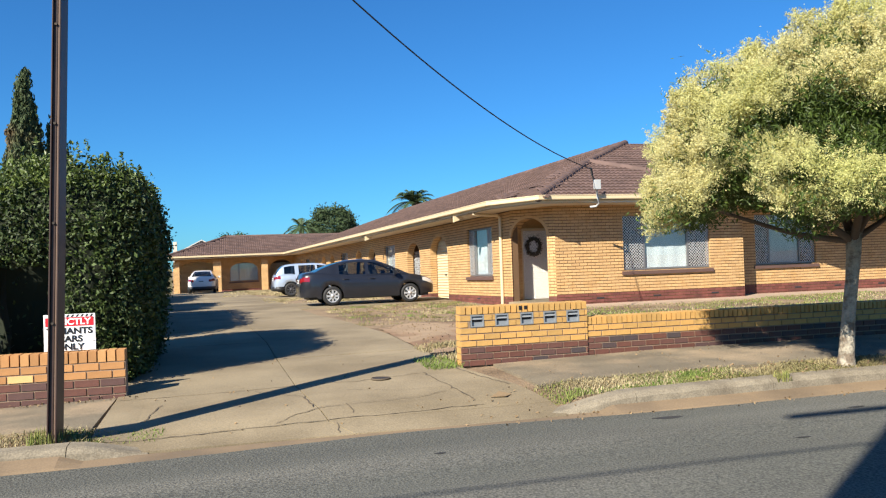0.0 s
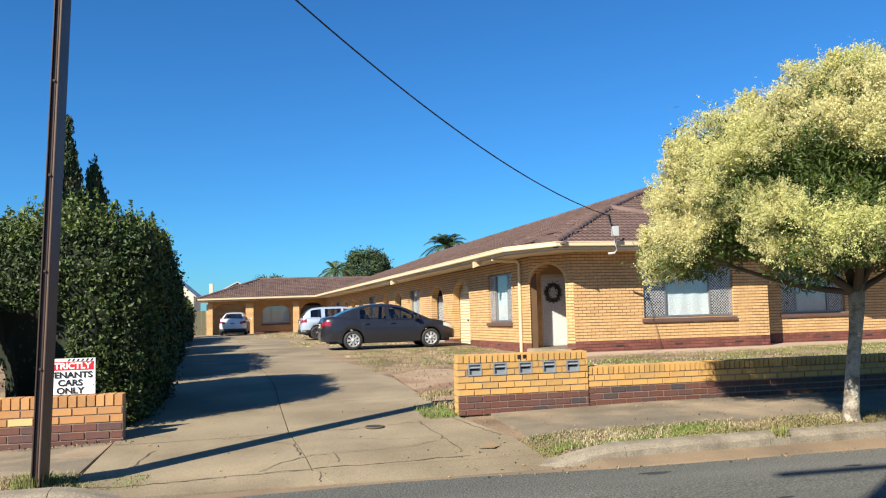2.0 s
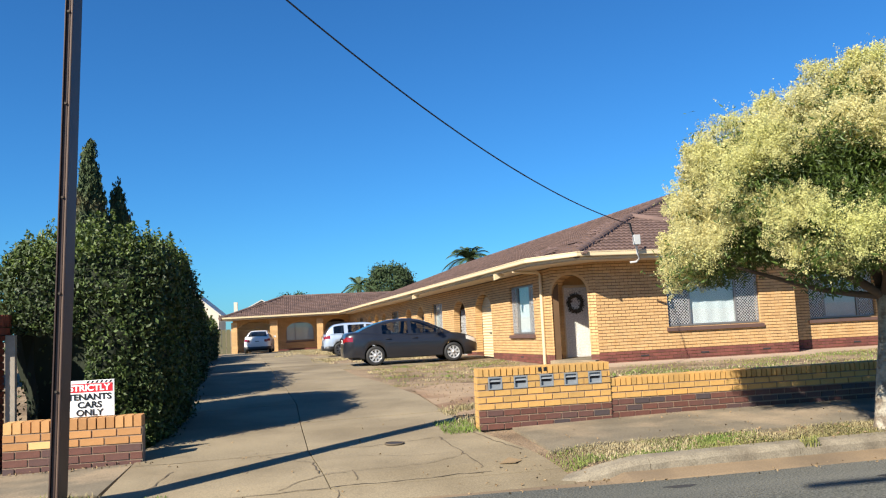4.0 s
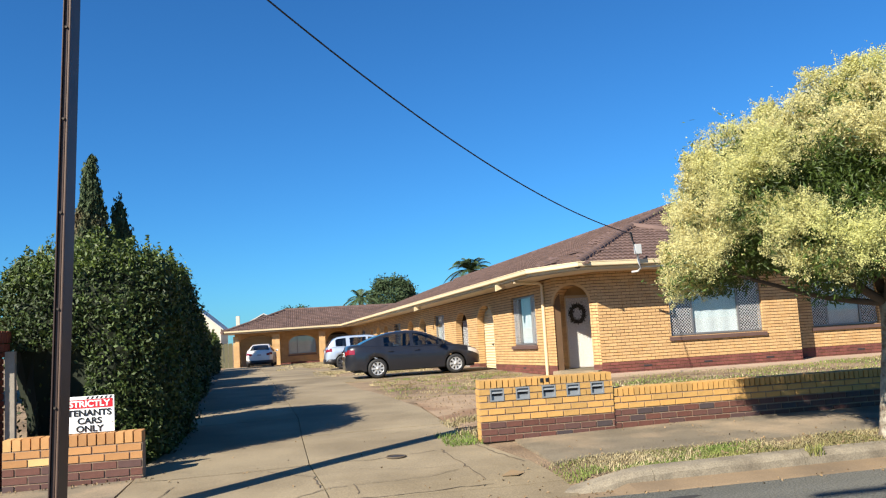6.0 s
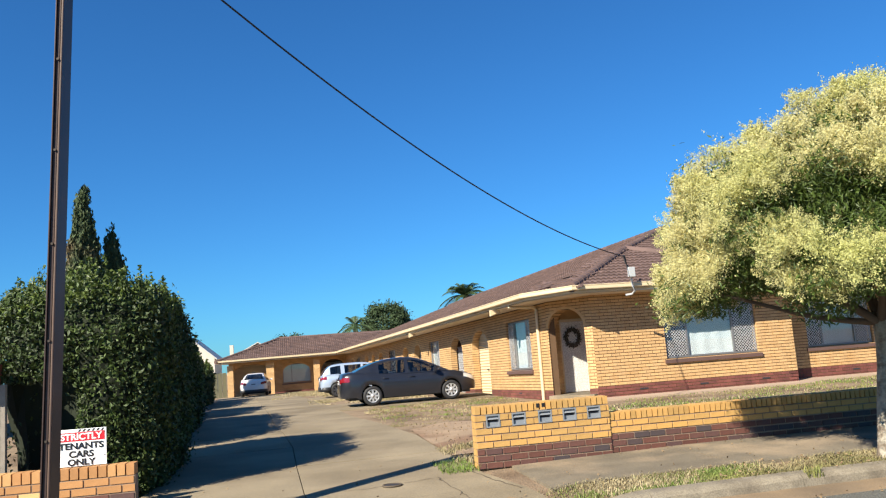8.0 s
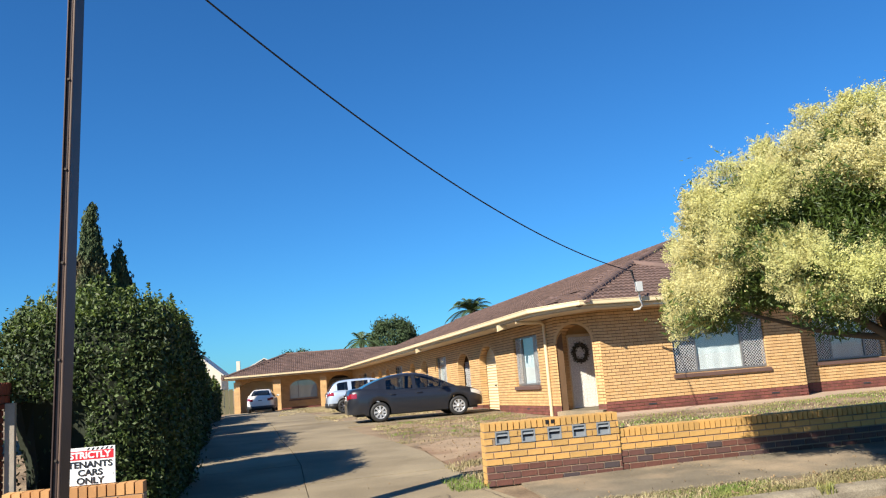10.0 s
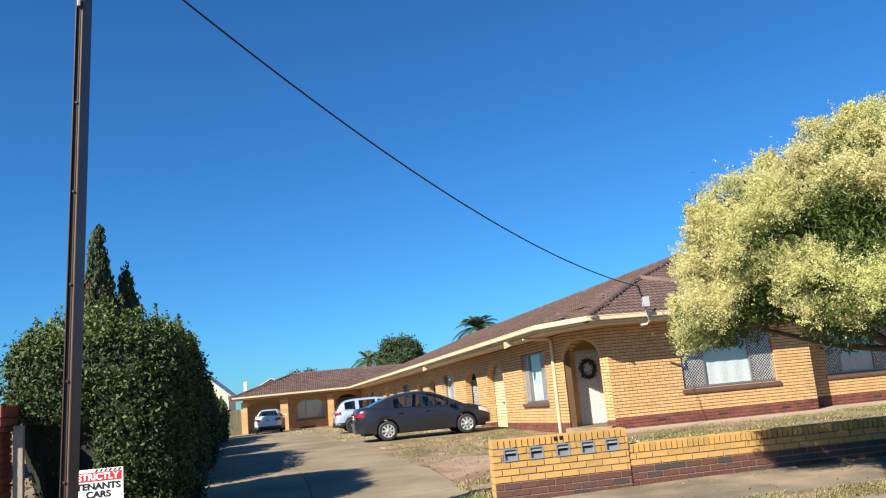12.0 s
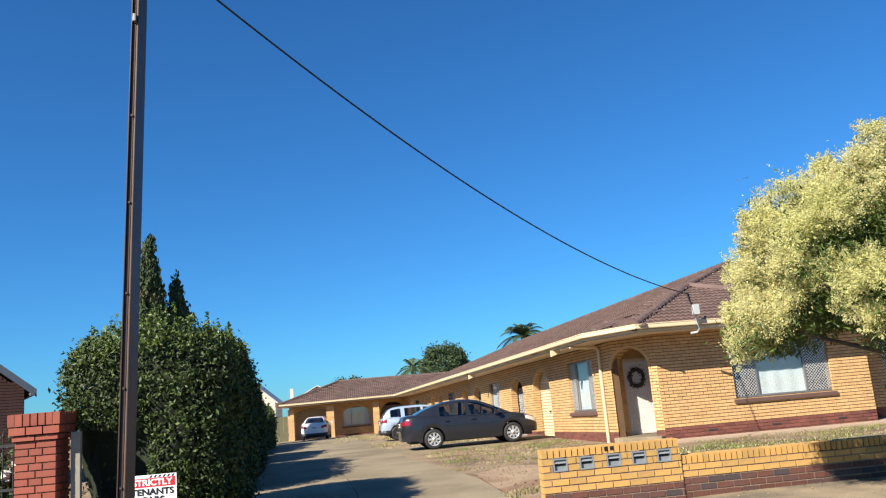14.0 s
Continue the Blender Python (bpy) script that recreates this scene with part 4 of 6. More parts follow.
# ---- front fences ----
def soldier_row(at, u0, u1, z0, z1, thick, parent, material, width=0.083, seed=1, top=None):
    """Bricks set on edge along the top of a wall."""
    r = random.Random(seed)
    n = round((u1 - u0) / width)
    w = (u1 - u0) / n
    cache = {}
    for i in range(n):
        h = z1 - z0
        ob = bpy.data.objects.new("capping_brick", brick_mesh(cache, (w - 0.009, thick + 0.012, h - 0.006), material))
        scene.collection.objects.link(ob)
        p = at(u0 + (i + 0.5) * w, -thick / 2 + r.uniform(-0.003, 0.004), (z0 + z1) / 2 + r.uniform(-0.002, 0.003))
        ob.matrix_basis = Matrix.Translation(p)
        hang(ob, parent)


FENCE = frame_at(3.06, 10.68, (1, 0))
fence = thing("letterbox_wall", (4, 10.8, 0.14), "yellow and purple brick letterbox pier beside the driveway", "brick wall")
BOXES = [0.25, 0.62, 1.0, 1.36, 1.72]
holes = [(u - 0.108, u + 0.108, 0.675, 0.862, 0) for u in BOXES]
w = brick_wall("pier", FENCE, 1.95, 0.13, 0.86, holes, fence, plinth=3, brick=(m_fence_brick, m_fence_brick), low=(m_dark_brick, m_dark_brick), mortar=m_mortar_dark, singles=lambda u, z: True, thick=0.2)
soldier_row(FENCE, 0.0, 1.95, 0.86, 0.98, 0.21, w, m_fence_brick)
g = Geo()
for k in range(8):
    z = 0.135 + k * 0.0913
    g.box(-0.009, 0.0, -0.2, 0.0, z, z + 0.08, FENCE)
part("end_bricks", g, m_fence_brick, w, kind="stuff")
for u in (0.905, 0.985):
    boxpart("number_plate", (u - 0.022, u + 0.022, 0.0065, 0.012, 0.9, 0.955), m_ink, w, at=FENCE)
for u in BOXES:
    lb = thing("letterbox", FENCE(u, 0, 0.69), "grey steel letterbox front set in the brick pier", "letterbox", "letterboxes in the pier")
    g, a, b, c, d = Geo(), u - 0.1, u + 0.1, 0.682, 0.855
    ring = [[FENCE(a + e, n, c + e), FENCE(b - e, n, c + e), FENCE(b - e, n, d - e), FENCE(a + e, n, d - e), FENCE(a + e, n, c + e)] for n, e in ((-0.05, 0), (0.014, 0), (0.014, 0.018), (-0.05, 0.018))]
    g.grid(ring)
    part("surround", g, m_box, lb, "light grey folded steel surround")
    boxpart("back_plate", (a + 0.018, b - 0.018, -0.05, -0.02, c + 0.018, d - 0.018), m_box, lb, at=FENCE)
    boxpart("slot", (a + 0.03, b - 0.03, -0.019, -0.015, 0.755, 0.785), m_room, lb, "dark mail slot", at=FENCE)
    g = Geo()
    g.add([FENCE(a + 0.022, -0.016, 0.815), FENCE(b - 0.022, -0.016, 0.815), FENCE(b - 0.022, 0.012, 0.788), FENCE(a + 0.022, 0.012, 0.788)], [(0, 1, 2, 3)])
    part("hood", g, m_box, lb, solid=0.003)

LOW = frame_at(5.01, 10.70, (1, 0))
low = thing("low_front_wall", (8, 10.8, 0.17), "low yellow brick fence wall with purple base bricks", "brick wall")
w = brick_wall("wall", LOW, 9.6, 0.17, 0.62, [], low, plinth=3, brick=(m_fence_brick, m_fence_brick), low=(m_dark_brick, m_dark_brick), mortar=m_mortar_dark, singles=lambda u, z: True, thick=0.2, limit=290)
soldier_row(LOW, 0.0, 9.6, 0.62, 0.745, 0.21, w, m_fence_brick, seed=2)

LWALL = frame_at(-3.02, 10.64, (1, 0))
lw = thing("driveway_wall", (-2.2, 10.7, 0.05), "low orange brick wall with purple base bricks", "brick wall")
w = brick_wall("wall", LWALL, 1.65, 0.0, 0.51, [], lw, course=0.102, long=0.3, plinth=3, brick=(m_orange_brick, m_orange_brick), low=(m_dark_brick, m_dark_brick), mortar=m_mortar_dark, singles=lambda u, z: True, thick=0.2)
soldier_row(LWALL, 0.0, 1.65, 0.51, 0.66, 0.21, w, m_orange_brick, width=0.11, seed=4)

# sign on the low wall
sign = thing("parking_sign", (-2.02, 10.78, 0.66), "white metal parking sign with red band and black lettering", "sign")
SX0, SX1, SZ0, SZ1, SY = -2.33, -1.73, 0.665, 1.125, 10.77
boxpart("panel", (SX0, SX1, SY, SY + 0.012, SZ0, SZ1), m_sign, sign, bevel=0.003)
boxpart("red_band", (SX0 + 0.02, SX1 - 0.02, SY - 0.003, SY, SZ1 - 0.15, SZ1 - 0.04), m_sign_red, sign)
for k in range(6):
    g = Geo()
    x = SX1 - 0.02 - 0.055 * k
    g.add([(x - 0.045, SY - 0.002, SZ1 - 0.036), (x - 0.02, SY - 0.002, SZ1 - 0.036), (x, SY - 0.002, SZ1 - 0.006), (x - 0.025, SY - 0.002, SZ1 - 0.006)], [(0, 1, 2, 3)])
    part("stripe", g, m_ink, sign, solid=0.001)
for word, z, size, ink in (("STRICTLY", SZ1 - 0.13, 0.108, m_sign), ("TENANTS", SZ1 - 0.245, 0.108, m_ink), ("CARS", SZ1 - 0.345, 0.108, m_ink), ("ONLY", SZ1 - 0.445, 0.108, m_ink)):
    cu = bpy.data.curves.new("lettering", "FONT")
    cu.body, cu.size, cu.align_x, cu.extrude, cu.offset = word, size, "CENTER", 0.0008, 0.0035
    ob = new("lettering", cu)
    cu.materials.append(ink)
    ob.matrix_basis = pose((SX0 + SX1) / 2, SY - 0.0055, z, 90, 0, 0) @ Matrix.Diagonal((1.12 if word != "STRICTLY" else 1.05, 1, 1, 1))
    hang(ob, sign)
for z in (SZ0 + 0.11, SZ1 - 0.06):
    boxpart("screw", (SX1 - 0.028, SX1 - 0.016, SY - 0.004, SY, z, z + 0.012), m_iron, sign)
for x in (SX0 + 0.1, SX1 - 0.1):
    boxpart("stake", (x - 0.02, x + 0.02, SY + 0.013, SY + 0.03, 0.1, SZ1 - 0.05), m_frame, sign)

# neighbour's gate pier and fence
gate = thing("gate_pier", (-3.48, 11.1, 0.0), "red brick gate pier with corbelled cap", "gate pier")
gx, gy, cache = -3.49, 11.1, {}
m_mortar_red = mat("brown_mortar", (0.14, 0.075, 0.05), 0.95, vary=0.2, bump=0.4)


def ring_course(z0, z1, half, parent, count, turn):
    """One course of a square pier: bricks round a core."""
    h, L = z1 - z0, 2 * half / count
    for s in range(4):
        for i in range(count):
            ob = bpy.data.objects.new("brick", brick_mesh(cache, (L - 0.009, 0.11, h - 0.009), m_red_brick))
            scene.collection.objects.link(ob)
            u = -half + (i + 0.5) * L
            m = Matrix.Translation((gx, gy, (z0 + z1) / 2)) @ Matrix.Rotation(s * math.pi / 2, 4, "Z") @ Matrix.Translation((u, -half + 0.055 + rk.uniform(-0.002, 0.002), 0))
            ob.matrix_basis = m
            hang(ob, parent)


core = boxpart("pier_core", (gx - 0.24, gx + 0.24, gy - 0.24, gy + 0.24, -0.05, 2.0), m_mortar_red, gate)
for k in range(18):
    ring_course(0.0 + k * 0.093, 0.0 + (k + 1) * 0.093, 0.255, core, 2 if k % 2 else 3, k)
ring_course(1.674, 1.75, 0.285, core, 2, 0)
ring_course(1.75, 1.86, 0.315, core, 3, 0)
ring_course(1.86, 2.03, 0.325, core, 7, 0)
boxpart("cap_slab", (gx - 0.3, gx + 0.3, gy - 0.3, gy + 0.3, 1.9, 2.025), m_red_brick, gate)
post = thing("fence_post", (-3.0, 11.05, 0), "weathered grey timber post beside the hedge", "post")
boxpart("post", (-3.11, -2.99, 11.0, 11.08, -0.05, 1.75), m_post, post, bevel=0.006)
nf = thing("iron_fence", (-5.4, 11.1, 0), "low red brick wall with black iron railing", "fence")
NF = frame_at(-8.5, 11.0, (1, 0))
w = brick_wall("wall", NF, 4.72, 0.0, 0.95, [], nf, brick=(m_red_brick, m_red_brick), low=None, mortar=m_mortar_red, thick=0.22)
for z in (1.06, 1.62):
    boxpart("rail", (-8.5, -3.78, 11.07, 11.11, z, z + 0.035), m_black, nf)
for i in range(36):
    g = Geo()
    x = -8.4 + 0.13 * i
    g.tube([(x, 11.09, 0.95), (x, 11.09, 1.74), (x, 11.09, 1.76), (x, 11.09, 1.84)], [0.009, 0.009, 0.02, 0.002], 6)
    part("picket", g, m_black, nf)
rb = thing("rose_bush", (-4.35, 11.7, 0), "white rose bush behind the iron railing", "bush")


def leaves(pts, size, aspect, rng, up=0.0, curl=0.25):
    """A cloud of small leaf blades, each its own little folded quad."""
    n = len(pts)
    a = rng.normal(size=(n, 3))
    a[:, 2] += up
    a /= np.linalg.norm(a, axis=1)[:, None]
    b = np.cross(a, rng.normal(size=(n, 3)))
    b /= np.linalg.norm(b, axis=1)[:, None] + 1e-9
    s = (size * rng.uniform(0.6, 1.35, n))[:, None]
    c = np.cross(a, b)
    v = np.stack([pts - a * s, pts + b * s * aspect + c * s * curl * 0.5, pts + a * s, pts - b * s * aspect + c * s * curl * 0.5], axis=1).reshape(-1, 3)
    g = Geo()
    g.v = v.tolist()
    g.f = [(4 * i, 4 * i + 1, 4 * i + 2, 4 * i + 3) for i in range(n)]
    return g


rn = np.random.default_rng(11)
q = rn.normal(size=(2600, 3)) * np.array([0.28, 0.2, 0.3]) + np.array([-4.25, 11.65, 1.0])
part("foliage", leaves(q, 0.04, 0.5, rn), m_hedge, rb, kind="stuff")
q = rn.normal(size=(9, 3)) * np.array([0.25, 0.12, 0.2]) + np.array([-4.2, 11.45, 1.2])
for p in q:
    part("rose_bloom", leaves(p + rn.normal(size=(40, 3)) * 0.028, 0.035, 0.8, rn), m_petal, rb, "white rose bloom")

# neighbour's house
nh = thing("neighbour_house", (-15, 29, 0), "dark red brick house with steep tiled gable roof", "house")
m_slate = mat("dark_iron_roof", (0.0301, 0.031, 0.0361), 0.6, vary=0.15, bump=0.1)
m_barge = mat("blue_grey_paint", (0.10, 0.12, 0.15), 0.5, vary=0.1, bump=0.1)
m_dull = mat("brown_red_brick", (0.0645, 0.0275, 0.0224), 0.85, vary=0.2, scale=6, bump=0.4)
NH = frame_at(-9.34, 24.69, (0.9, 0.438))
EAVE, RIDGE, HALF = 2.95, 6.1 * 0.803 + 2.95, 6.1
g = Geo()
outline = [(-10.8, 0.0), (0.42, 0.0), (0.42, EAVE + 0.1), (-5.4, RIDGE - 0.1), (-10.8, EAVE + 0.45)]
g.prism(outline, lambda u, z: NH(u, 0, z), lambda u, z: NH(u, -11, z))
gable = part("wall", g, m_dull, nh)
g = Geo()
for k in range(60):
    z = 0.1 + 0.086 * k
    over = max(0.0, z - EAVE - 0.4) / 0.803
    if over < 5.2:
        g.box(-10.8 + over, 0.41 - over * 1.06 - (0.45 if over else 0), 0.0, 0.008, z, z + 0.07, NH)
part("brick_courses", g, m_dull, gable, kind="stuff")
for q in (1, -1):
    g = Geo()
    g.prism([(-5.4, RIDGE), (-5.4 + q * HALF, EAVE), (-5.4 + q * HALF, EAVE + 0.12), (-5.4, RIDGE + 0.14)], lambda u, z: NH(u, 0.4, z), lambda u, z: NH(u, -11.4, z))
    part("roof", g, m_slate, nh)
    g = Geo()
    g.prism([(-5.4, RIDGE - 0.08), (-5.4 + q * HALF, EAVE - 0.08), (-5.4 + q * HALF, EAVE + 0.15), (-5.4, RIDGE + 0.17)], lambda u, z: NH(u, 0.44, z), lambda u, z: NH(u, 0.404, z))
    part("barge_board", g, m_barge, nh, "blue-grey painted barge board")
g = Geo()
g.tube([NH(0.6, 0.45, EAVE + 0.02), NH(0.6, -11.4, EAVE + 0.02)], 0.06, 8)
part("gutter", g, m_barge, nh)

# ---- street pole and wires ----
pole = thing("power_pole", (-1.79, 8.25, 0.0), "tall brown steel and concrete power pole leaning slightly", "pole")


def pole_at(dx, dy, z):
    return (-1.729 + 0.0345 * z + dx * 0.56, 8.25 + dy, z)


for nm, x0, x1, y0, y1, mt in (("flange", -0.078, -0.052, -0.17, 0.17, m_pole), ("flange", 0.052, 0.078, -0.17, 0.17, m_pole), ("channel_web", -0.05, 0.022, -0.15, -0.14, m_pole), ("concrete_core", -0.05, 0.05, -0.13, 0.16, m_pole_in)):
    g = Geo()
    g.box(x0, x1, y0, y1, -0.1, 8.6, lambda a, b, z: pole_at(a * (1 - 0.02 * max(z, 0)), b, z))
    part(nm, g, mt, pole, bevel=0.004)
g = Geo()
g.box(0.028, 0.05, -0.148, -0.135, -0.1, 8.6, lambda a, b, z: pole_at(a * (1 - 0.02 * max(z, 0)), b, z))
part("edge_strip", g, mat("pale_brown_steel", (0.172, 0.112, 0.0774), 0.6, vary=0.2, bump=0.2), pole)
for z in (1.17, 2.12, 3.07, 4.02, 4.97, 6.87, 7.82):
    g = Geo()
    g.tube([pole_at(-0.012, -0.148, z), pole_at(-0.012, -0.164, z)], 0.013, 8)
    part("bolt", g, m_iron, pole)
g = Geo()
g.box(-0.03, 0.03, -0.2, -0.14, 6.03, 6.12, pole_at)
part("clamp", g, m_frame, pole, bevel=0.005)


def wire(a, b, sag, radius, parent, name="wire", mt=None, n=40):
    g, a, b = Geo(), Vector(a), Vector(b)
    g.tube([a.lerp(b, i / n) - Vector((0, 0, sag * 4 * (i / n) * (1 - i / n))) for i in range(n + 1)], radius, 6)
    return part(name, g, mt or m_black, parent, smooth=True)


service = thing("service_cable", (-1.6, 8.2, 7.2), "black overhead service cable from pole to eaves", "cable")
wire((-1.55, 8.25, 7.2), (9.4, 19.42, 3.97), 0.68, 0.013, service)
# pole and wires on the near side of the street, seen only by their shadows
stobie = thing("street_power_pole", (-3.35, -1.35, 0), "wide concrete and steel power pole", "pole")
g = Geo()
g.box(-0.26, 0.26, -0.1, 0.1, -0.2, 10.5, lambda a, b, z: (-2.9 + a * (1 - 0.035 * z), -1.2 + b, z))
part("shaft", g, m_pole_in, stobie, bevel=0.01)
boxpart("crossarm", (-4.6, -2.3, -1.26, -1.14, 9.2, 9.32), m_post, stobie)
lines = thing("street_wires", (-3.4, -1.2, 9.3), "thin black overhead wires along the street", "cable")
wire((-40, -1.6, 8.0), (40, -0.6, 8.1), 0.3, 0.02, lines)

# ---- hedge ----
def hedge(name, x0, x1, y0, y1, top, n, size, seed, label, shoots=380, hollow=False):
    """A clipped hedge: near-black core for the shade inside, dense small leaves over it and loose shoots on top."""
    rng = np.random.default_rng(seed)
    h = thing(name, ((x0 + x1) / 2, (y0 + y1) / 2, 0.1), label, "hedge")
    cx, cy, hx, hy = (x0 + x1) / 2, (y0 + y1) / 2, (x1 - x0) / 2, (y1 - y0) / 2

    def shape(u, v, grow=0.0):
        """u round the plan, v from foot to crown; a rounded box."""
        c, s = math.cos(u), math.sin(u)
        k = (abs(c) ** 6 + abs(s) ** 6) ** (-1 / 6)
        r = lerp([(0, 0.86), (0.12, 0.95), (0.4, 1.0), (0.78, 1.0), (0.9, 0.93), (0.97, 0.75), (1, 0.0)], v)
        px, py = c * k, s * k
        bump = 0.14 * noise.noise((px * hx * 1.1 + seed, py * hy * 1.1, v * 3.2)) + 0.07 * noise.noise((px * hx * 3, py * hy * 3 + seed, v * 9))
        z = 0.08 + (top - 0.08) * lerp([(0, 0), (0.9, 0.9), (0.97, 0.97), (1, 1)], v) + (0.22 * noise.noise((px * r * hx * 0.9, py * r * hy * 0.9, seed)) if v > 0.8 else 0)
        p = Vector((cx + px * (hx * r + bump + grow), cy + py * (hy * r + bump + grow), z + (grow if v > 0.9 else 0)))
        # Low left front set back slightly, part of the imitated shade there.
        if hollow and p.y < cy and p.x < -2.15 and p.z < 1.78:
            p.y += 0.3 * min(1, (-2.15 - p.x) * 3) * min(1, (1.78 - p.z) * 3)
        return p
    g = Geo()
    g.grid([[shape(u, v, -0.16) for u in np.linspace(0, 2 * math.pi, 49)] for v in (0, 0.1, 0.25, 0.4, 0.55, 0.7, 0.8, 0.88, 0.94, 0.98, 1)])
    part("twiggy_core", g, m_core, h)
    pts = []
    while len(pts) < n:
        t = rng.random()
        u = math.atan2(*(lambda a: (hx and a[1] / 1, a[0] / 1))(((rng.uniform(-1, 1), rng.choice([-1, 1])) if rng.random() < hx / (hx + hy) else (rng.choice([-1, 1]), rng.uniform(-1, 1)))))
        v = rng.random() * 0.93 if t < 0.8 else 0.9 + 0.1 * rng.random() ** 0.6
        p = shape(u, v, rng.normal() * 0.07 - 0.02)
        # Leaves left out here; the near-black core stands for shade by the pier.
        if hollow and p.x < -2.25 and p.z < 1.74 and p.y < cy + 0.6 and rng.random() < 0.97:
            continue
        if noise.noise((p.x * 2.3, p.y * 2.3, p.z * 2.3)) > -0.34 or rng.random() < 0.35:
            pts.append(p)
    part("foliage", leaves(np.array(pts), size, 0.5, rng, 0.25), m_hedge, h, kind="stuff")
    sp = []
    for i in range(shoots):
        b = shape(rng.uniform(0, 6.283), rng.choice([0.86, 0.9, 0.94, 0.97, 0.99]), 0.02)
        for j in range(12):
            sp.append(np.array(b) + np.array([rng.normal() * 0.05, rng.normal() * 0.05, rng.random() * 0.2]))
    for i in range(95):
        b = shape(rng.uniform(0, 6.283), rng.choice([0.9, 0.94, 0.97, 0.985]), 0.0)
        for j in range(40):
            k = rng.random()
            sp.append(np.array(b) + np.array([rng.normal() * 0.05 * (1.2 - k), rng.normal() * 0.05 * (1.2 - k), k * (0.16 + 0.34 * (i % 5) / 4)]))
    part("young_growth", leaves(np.array(sp), size * 0.9, 0.45, rng, 0.4), m_shoot, h, "bright green young shoots", kind="stuff")


hedge("hedge", -3.5, -1.24, 11.35, 15.6, 3.08, 56000, 0.036, 21, "tall dense green clipped hedge beside the driveway", 460, hollow=True)
for x0, x1, y0, y1, top, n, seed in ((-4.4, -1.98, 16.6, 24.6, 2.6, 17000, 22), (-5.0, -2.7, 25.3, 32.0, 2.3, 10000, 23), (-6.0, -3.6, 32.8, 46.5, 2.15, 11000, 24)):
    hedge("hedge", x0, x1, y0, y1, top, n, 0.06 if y0 < 20 else 0.085, seed, "lower green hedge further along the driveway edge", 160)

# ---- trees ----
def limb(a, b, r0, r1, rng, bend=0.15, n=6):
    g, a, b = Geo(), Vector(a), Vector(b)
    L = (b - a).length
    off = [Vector((rng.normal(), rng.normal(), rng.normal())) * bend * L * 0.25 for _ in range(3)]
    pts = []
    for i in range(n + 1):
        t = i / n
        pts.append(a.lerp(b, t) + off[0] * math.sin(math.pi * t) + off[1] * 0.5 * math.sin(2 * math.pi * t))
    g.tube(pts, [r0 + (r1 - r0) * i / n for i in range(n + 1)], 10)
    return g, pts


rt = np.random.default_rng(5)
tree = thing("street_tree", (7.62, 8.52, 0.2), "street tree with pale mottled trunk and masses of creamy yellow blossom", "tree")
g = Geo()
tp = [(7.62, 8.52, -0.02), (7.645, 8.52, 0.25), (7.70, 8.52, 0.75), (7.775, 8.52, 1.2), (7.82, 8.52, 1.55), (7.83, 8.52, 1.85)]
g.tube(tp, [0.135, 0.098, 0.082, 0.079, 0.09, 0.105], 14)
part("trunk", g, m_bark, tree, "pale grey mottled trunk", smooth=True)
for end, r in (((6.0, 8.3, 2.7), 0.055), ((5.6, 8.9, 2.3), 0.045), ((7.2, 7.4, 3.4), 0.06), ((7.9, 9.2, 3.9), 0.065), ((9.2, 8.4, 3.2), 0.06), ((9.5, 9.2, 2.6), 0.05), ((8.4, 7.3, 3.3), 0.05), ((6.6, 9.6, 3.2), 0.05)):
    g, pts = limb((7.82, 8.52, 1.72), end, r, 0.015, rt)
    part("limb", g, m_dark_bark, tree, smooth=True)
CR, RX, RY, RZ = np.array((8.1, 8.5, 2.2)), 2.78, 2.46, 2.12
bloom, inner, green = [], [], []


def flat_x(c):
    """Where a place in the crown lies across the street side of the tree."""
    return c[0] - 0.9 * (c[1] - 8.5)


def petals_of(pts, size):
    """A cloud of tiny three-cornered petals."""
    n = len(pts)
    w = rt.normal(size=(n, 3, 3))
    w -= w.mean(axis=1, keepdims=True)
    w *= size * rt.uniform(0.7, 1.3, n)[:, None, None] / (np.linalg.norm(w, axis=2, keepdims=True) + 1e-6)
    g = Geo()
    g.v = (pts[:, None, :] + w).reshape(-1, 3).tolist()
    g.f = [(3 * i, 3 * i + 1, 3 * i + 2) for i in range(n)]
    return g


def panicles(c, rad, way, count, petals):
    """Pointed sprays of tiny petals standing out of one tuft."""
    for _ in range(count):
        o = rt.normal(size=3)
        o /= np.linalg.norm(o)
        o = o * 0.75 + way
        o /= np.linalg.norm(o)
        length = rad * rt.uniform(0.55, 1.15)
        k = rt.random(petals) ** 0.8
        w = rt.normal(size=(petals, 3)) * (0.25 * rad * (1.12 - k))[:, None]
        bloom.append(c + o * (0.2 * rad + k[:, None] * length) + w)


